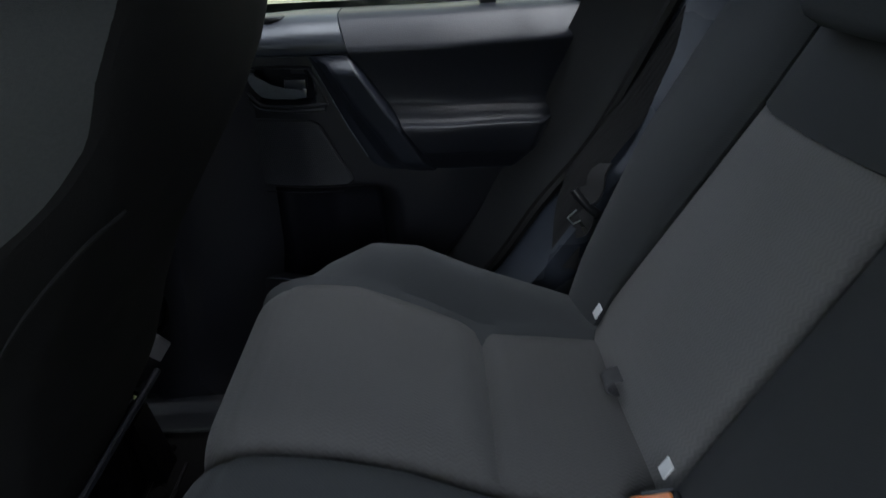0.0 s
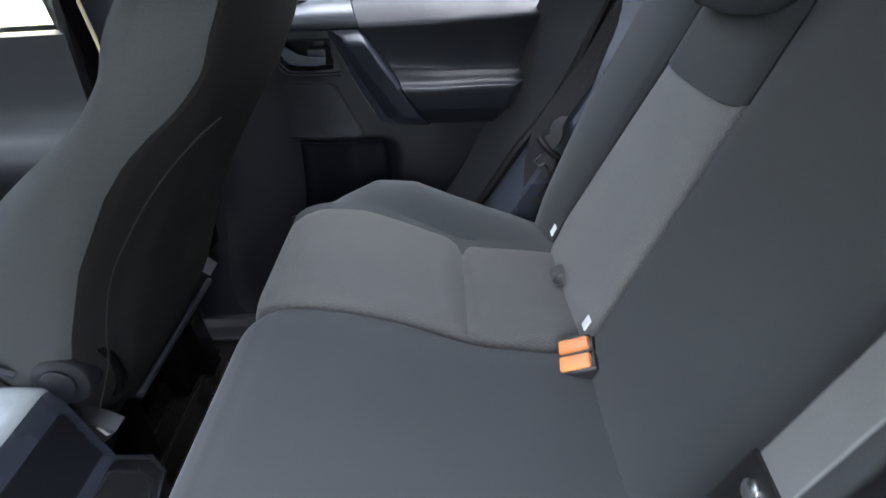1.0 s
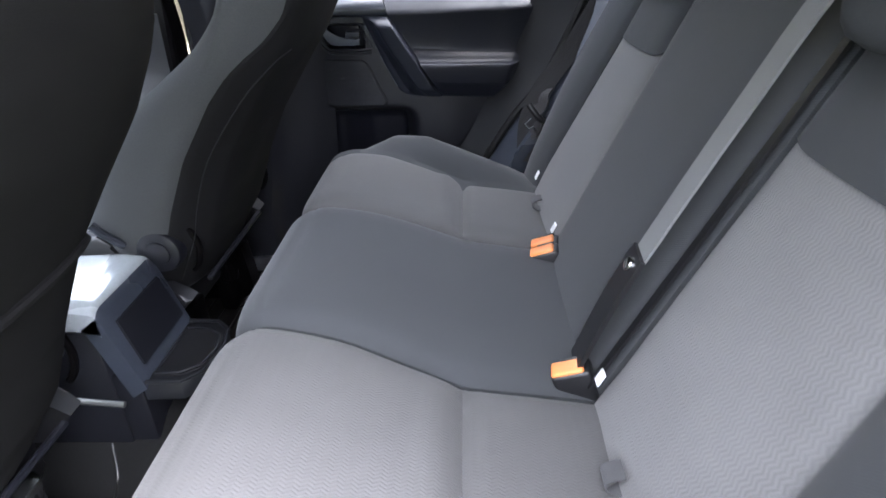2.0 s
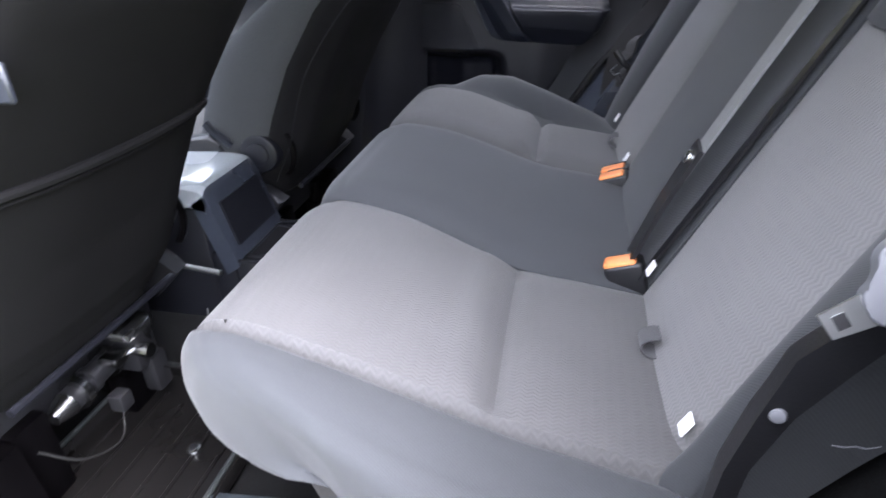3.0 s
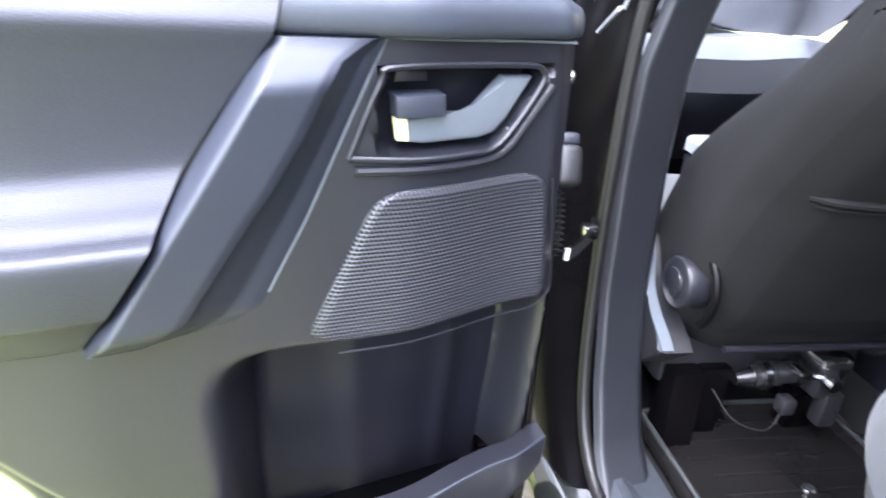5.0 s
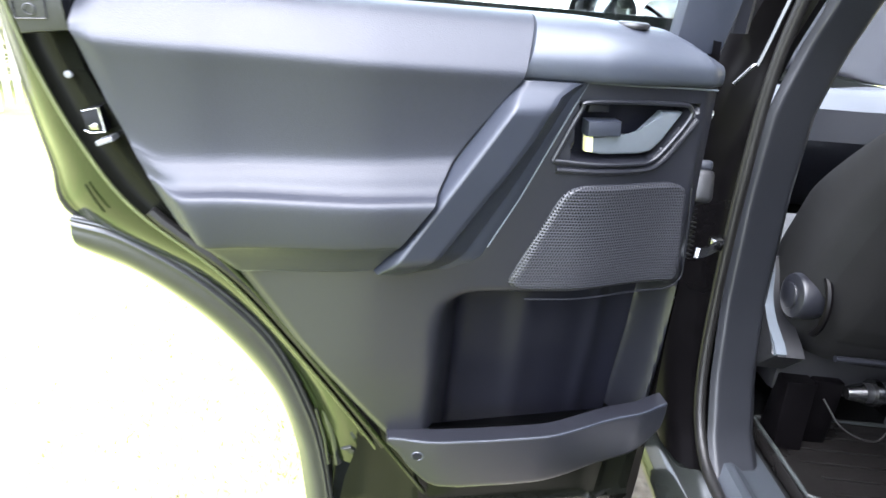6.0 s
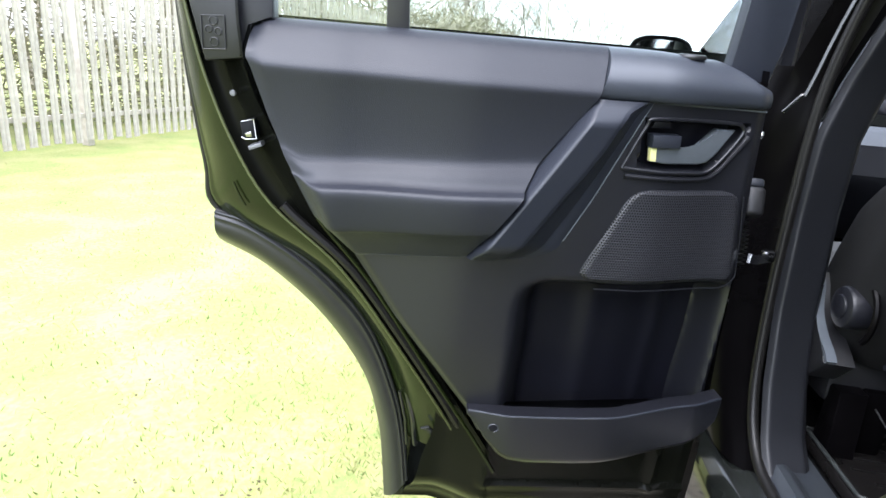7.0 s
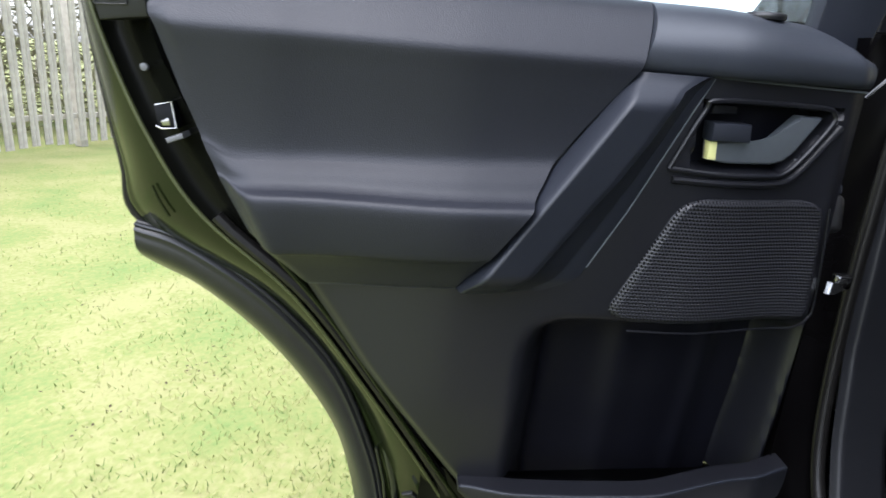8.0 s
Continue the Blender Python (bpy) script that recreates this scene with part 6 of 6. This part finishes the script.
for _ in range(2):
    tong = [(a + (c - a) * k, b + (d - b) * k) for (a, b), (c, d) in zip(tong, tong[1:] + tong[:1]) for k in (0.22, 0.78)]
part("tongue", prism(tong, 0.004, -0.005, lay, 0.002, 3), GREYPL, nb, "pale grey plastic buckle tongue")
part("tongue_blade", prism([(0.034, -0.009), (0.035, 0.009), (0.008, 0.011), (0.008, -0.011)], -0.002, 0.001, lay, 0.0005), STEEL, nb)
part("blade_slot", prism([(0.029, -0.005), (0.029, 0.005), (0.021, 0.005), (0.021, -0.005)], -0.0028, 0.0, lay), BLACK, nb)
part("side_cover", prism([(-0.014, 0.79), (-0.01, 0.85), (0.0, 0.90), (0.012, 0.95), (0.04, 0.985), (0.07, 0.985), (0.045, 0.945), (0.022, 0.905), (0.006, 0.855), (0.0, 0.79)], -0.605, -0.588, lambda a, b, d: Vector((a, d, b)), 0.003), BLACK, nb, "black plastic cover beside the backrest")
part("anchor_bolt", disc((0.012, -0.603, 0.906), (-0.3, -0.9, 0.2), 0.0055, 0.012, 0.003), GREYPL, nb)

fb = thing("outer_seat_belt", "grey outer seat belt resting beside the far bolster", "seat belt")
path = curve([(0.26, 0.70, 1.34), (0.10, 0.70, 1.05), (0.0, 0.69, 0.9), (-0.02, 0.66, 0.76)], 6)
# far belt uses the webbing copy darkened as if in shade
part("webbing", strap(path, (1, -0.3, 0.3), 0.047), SHADEBELT, fb)
part("tongue", tube(curve([(-0.012, 0.66, 0.908), (-0.004, 0.655, 0.896), (0.012, 0.652, 0.878), (0.028, 0.655, 0.864)], 4), 0.0075, 10), BLACK, fb, "black plastic buckle tongue")
part("tongue_blade", tube([(-0.008, 0.65, 0.876), (-0.022, 0.65, 0.862), (-0.012, 0.65, 0.85), (0.0, 0.65, 0.856)], 0.0014, 6), STEEL, fb, "thin steel outline of the blade")
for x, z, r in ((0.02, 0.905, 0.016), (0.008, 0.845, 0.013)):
    part("folded_webbing", strap(curve([(x - r, 0.668, z - r), (x, 0.655, z), (x + 0.3 * r, 0.668, z + 1.3 * r), (x + 1.2 * r, 0.682, z + 2.2 * r)], 5), (0.5, -0.6, 0.3), 0.034, 0.002), SHADEBELT, fb)

pb = thing("front_seat_belt", "dark front seat belt running down the centre pillar", "seat belt")
path = curve([(-0.86, -0.62, 1.40), (-0.885, -0.62, 1.15), (-0.90, -0.615, 0.9), (-0.90, -0.60, 0.62)], 6)
part("webbing", strap(path, (1, 0.4, 0), 0.047), BELT, pb)
part("guide_loop", box((-0.89, -0.65, 1.38), (-0.82, -0.61, 1.44), 0.01), BLACK, pb)
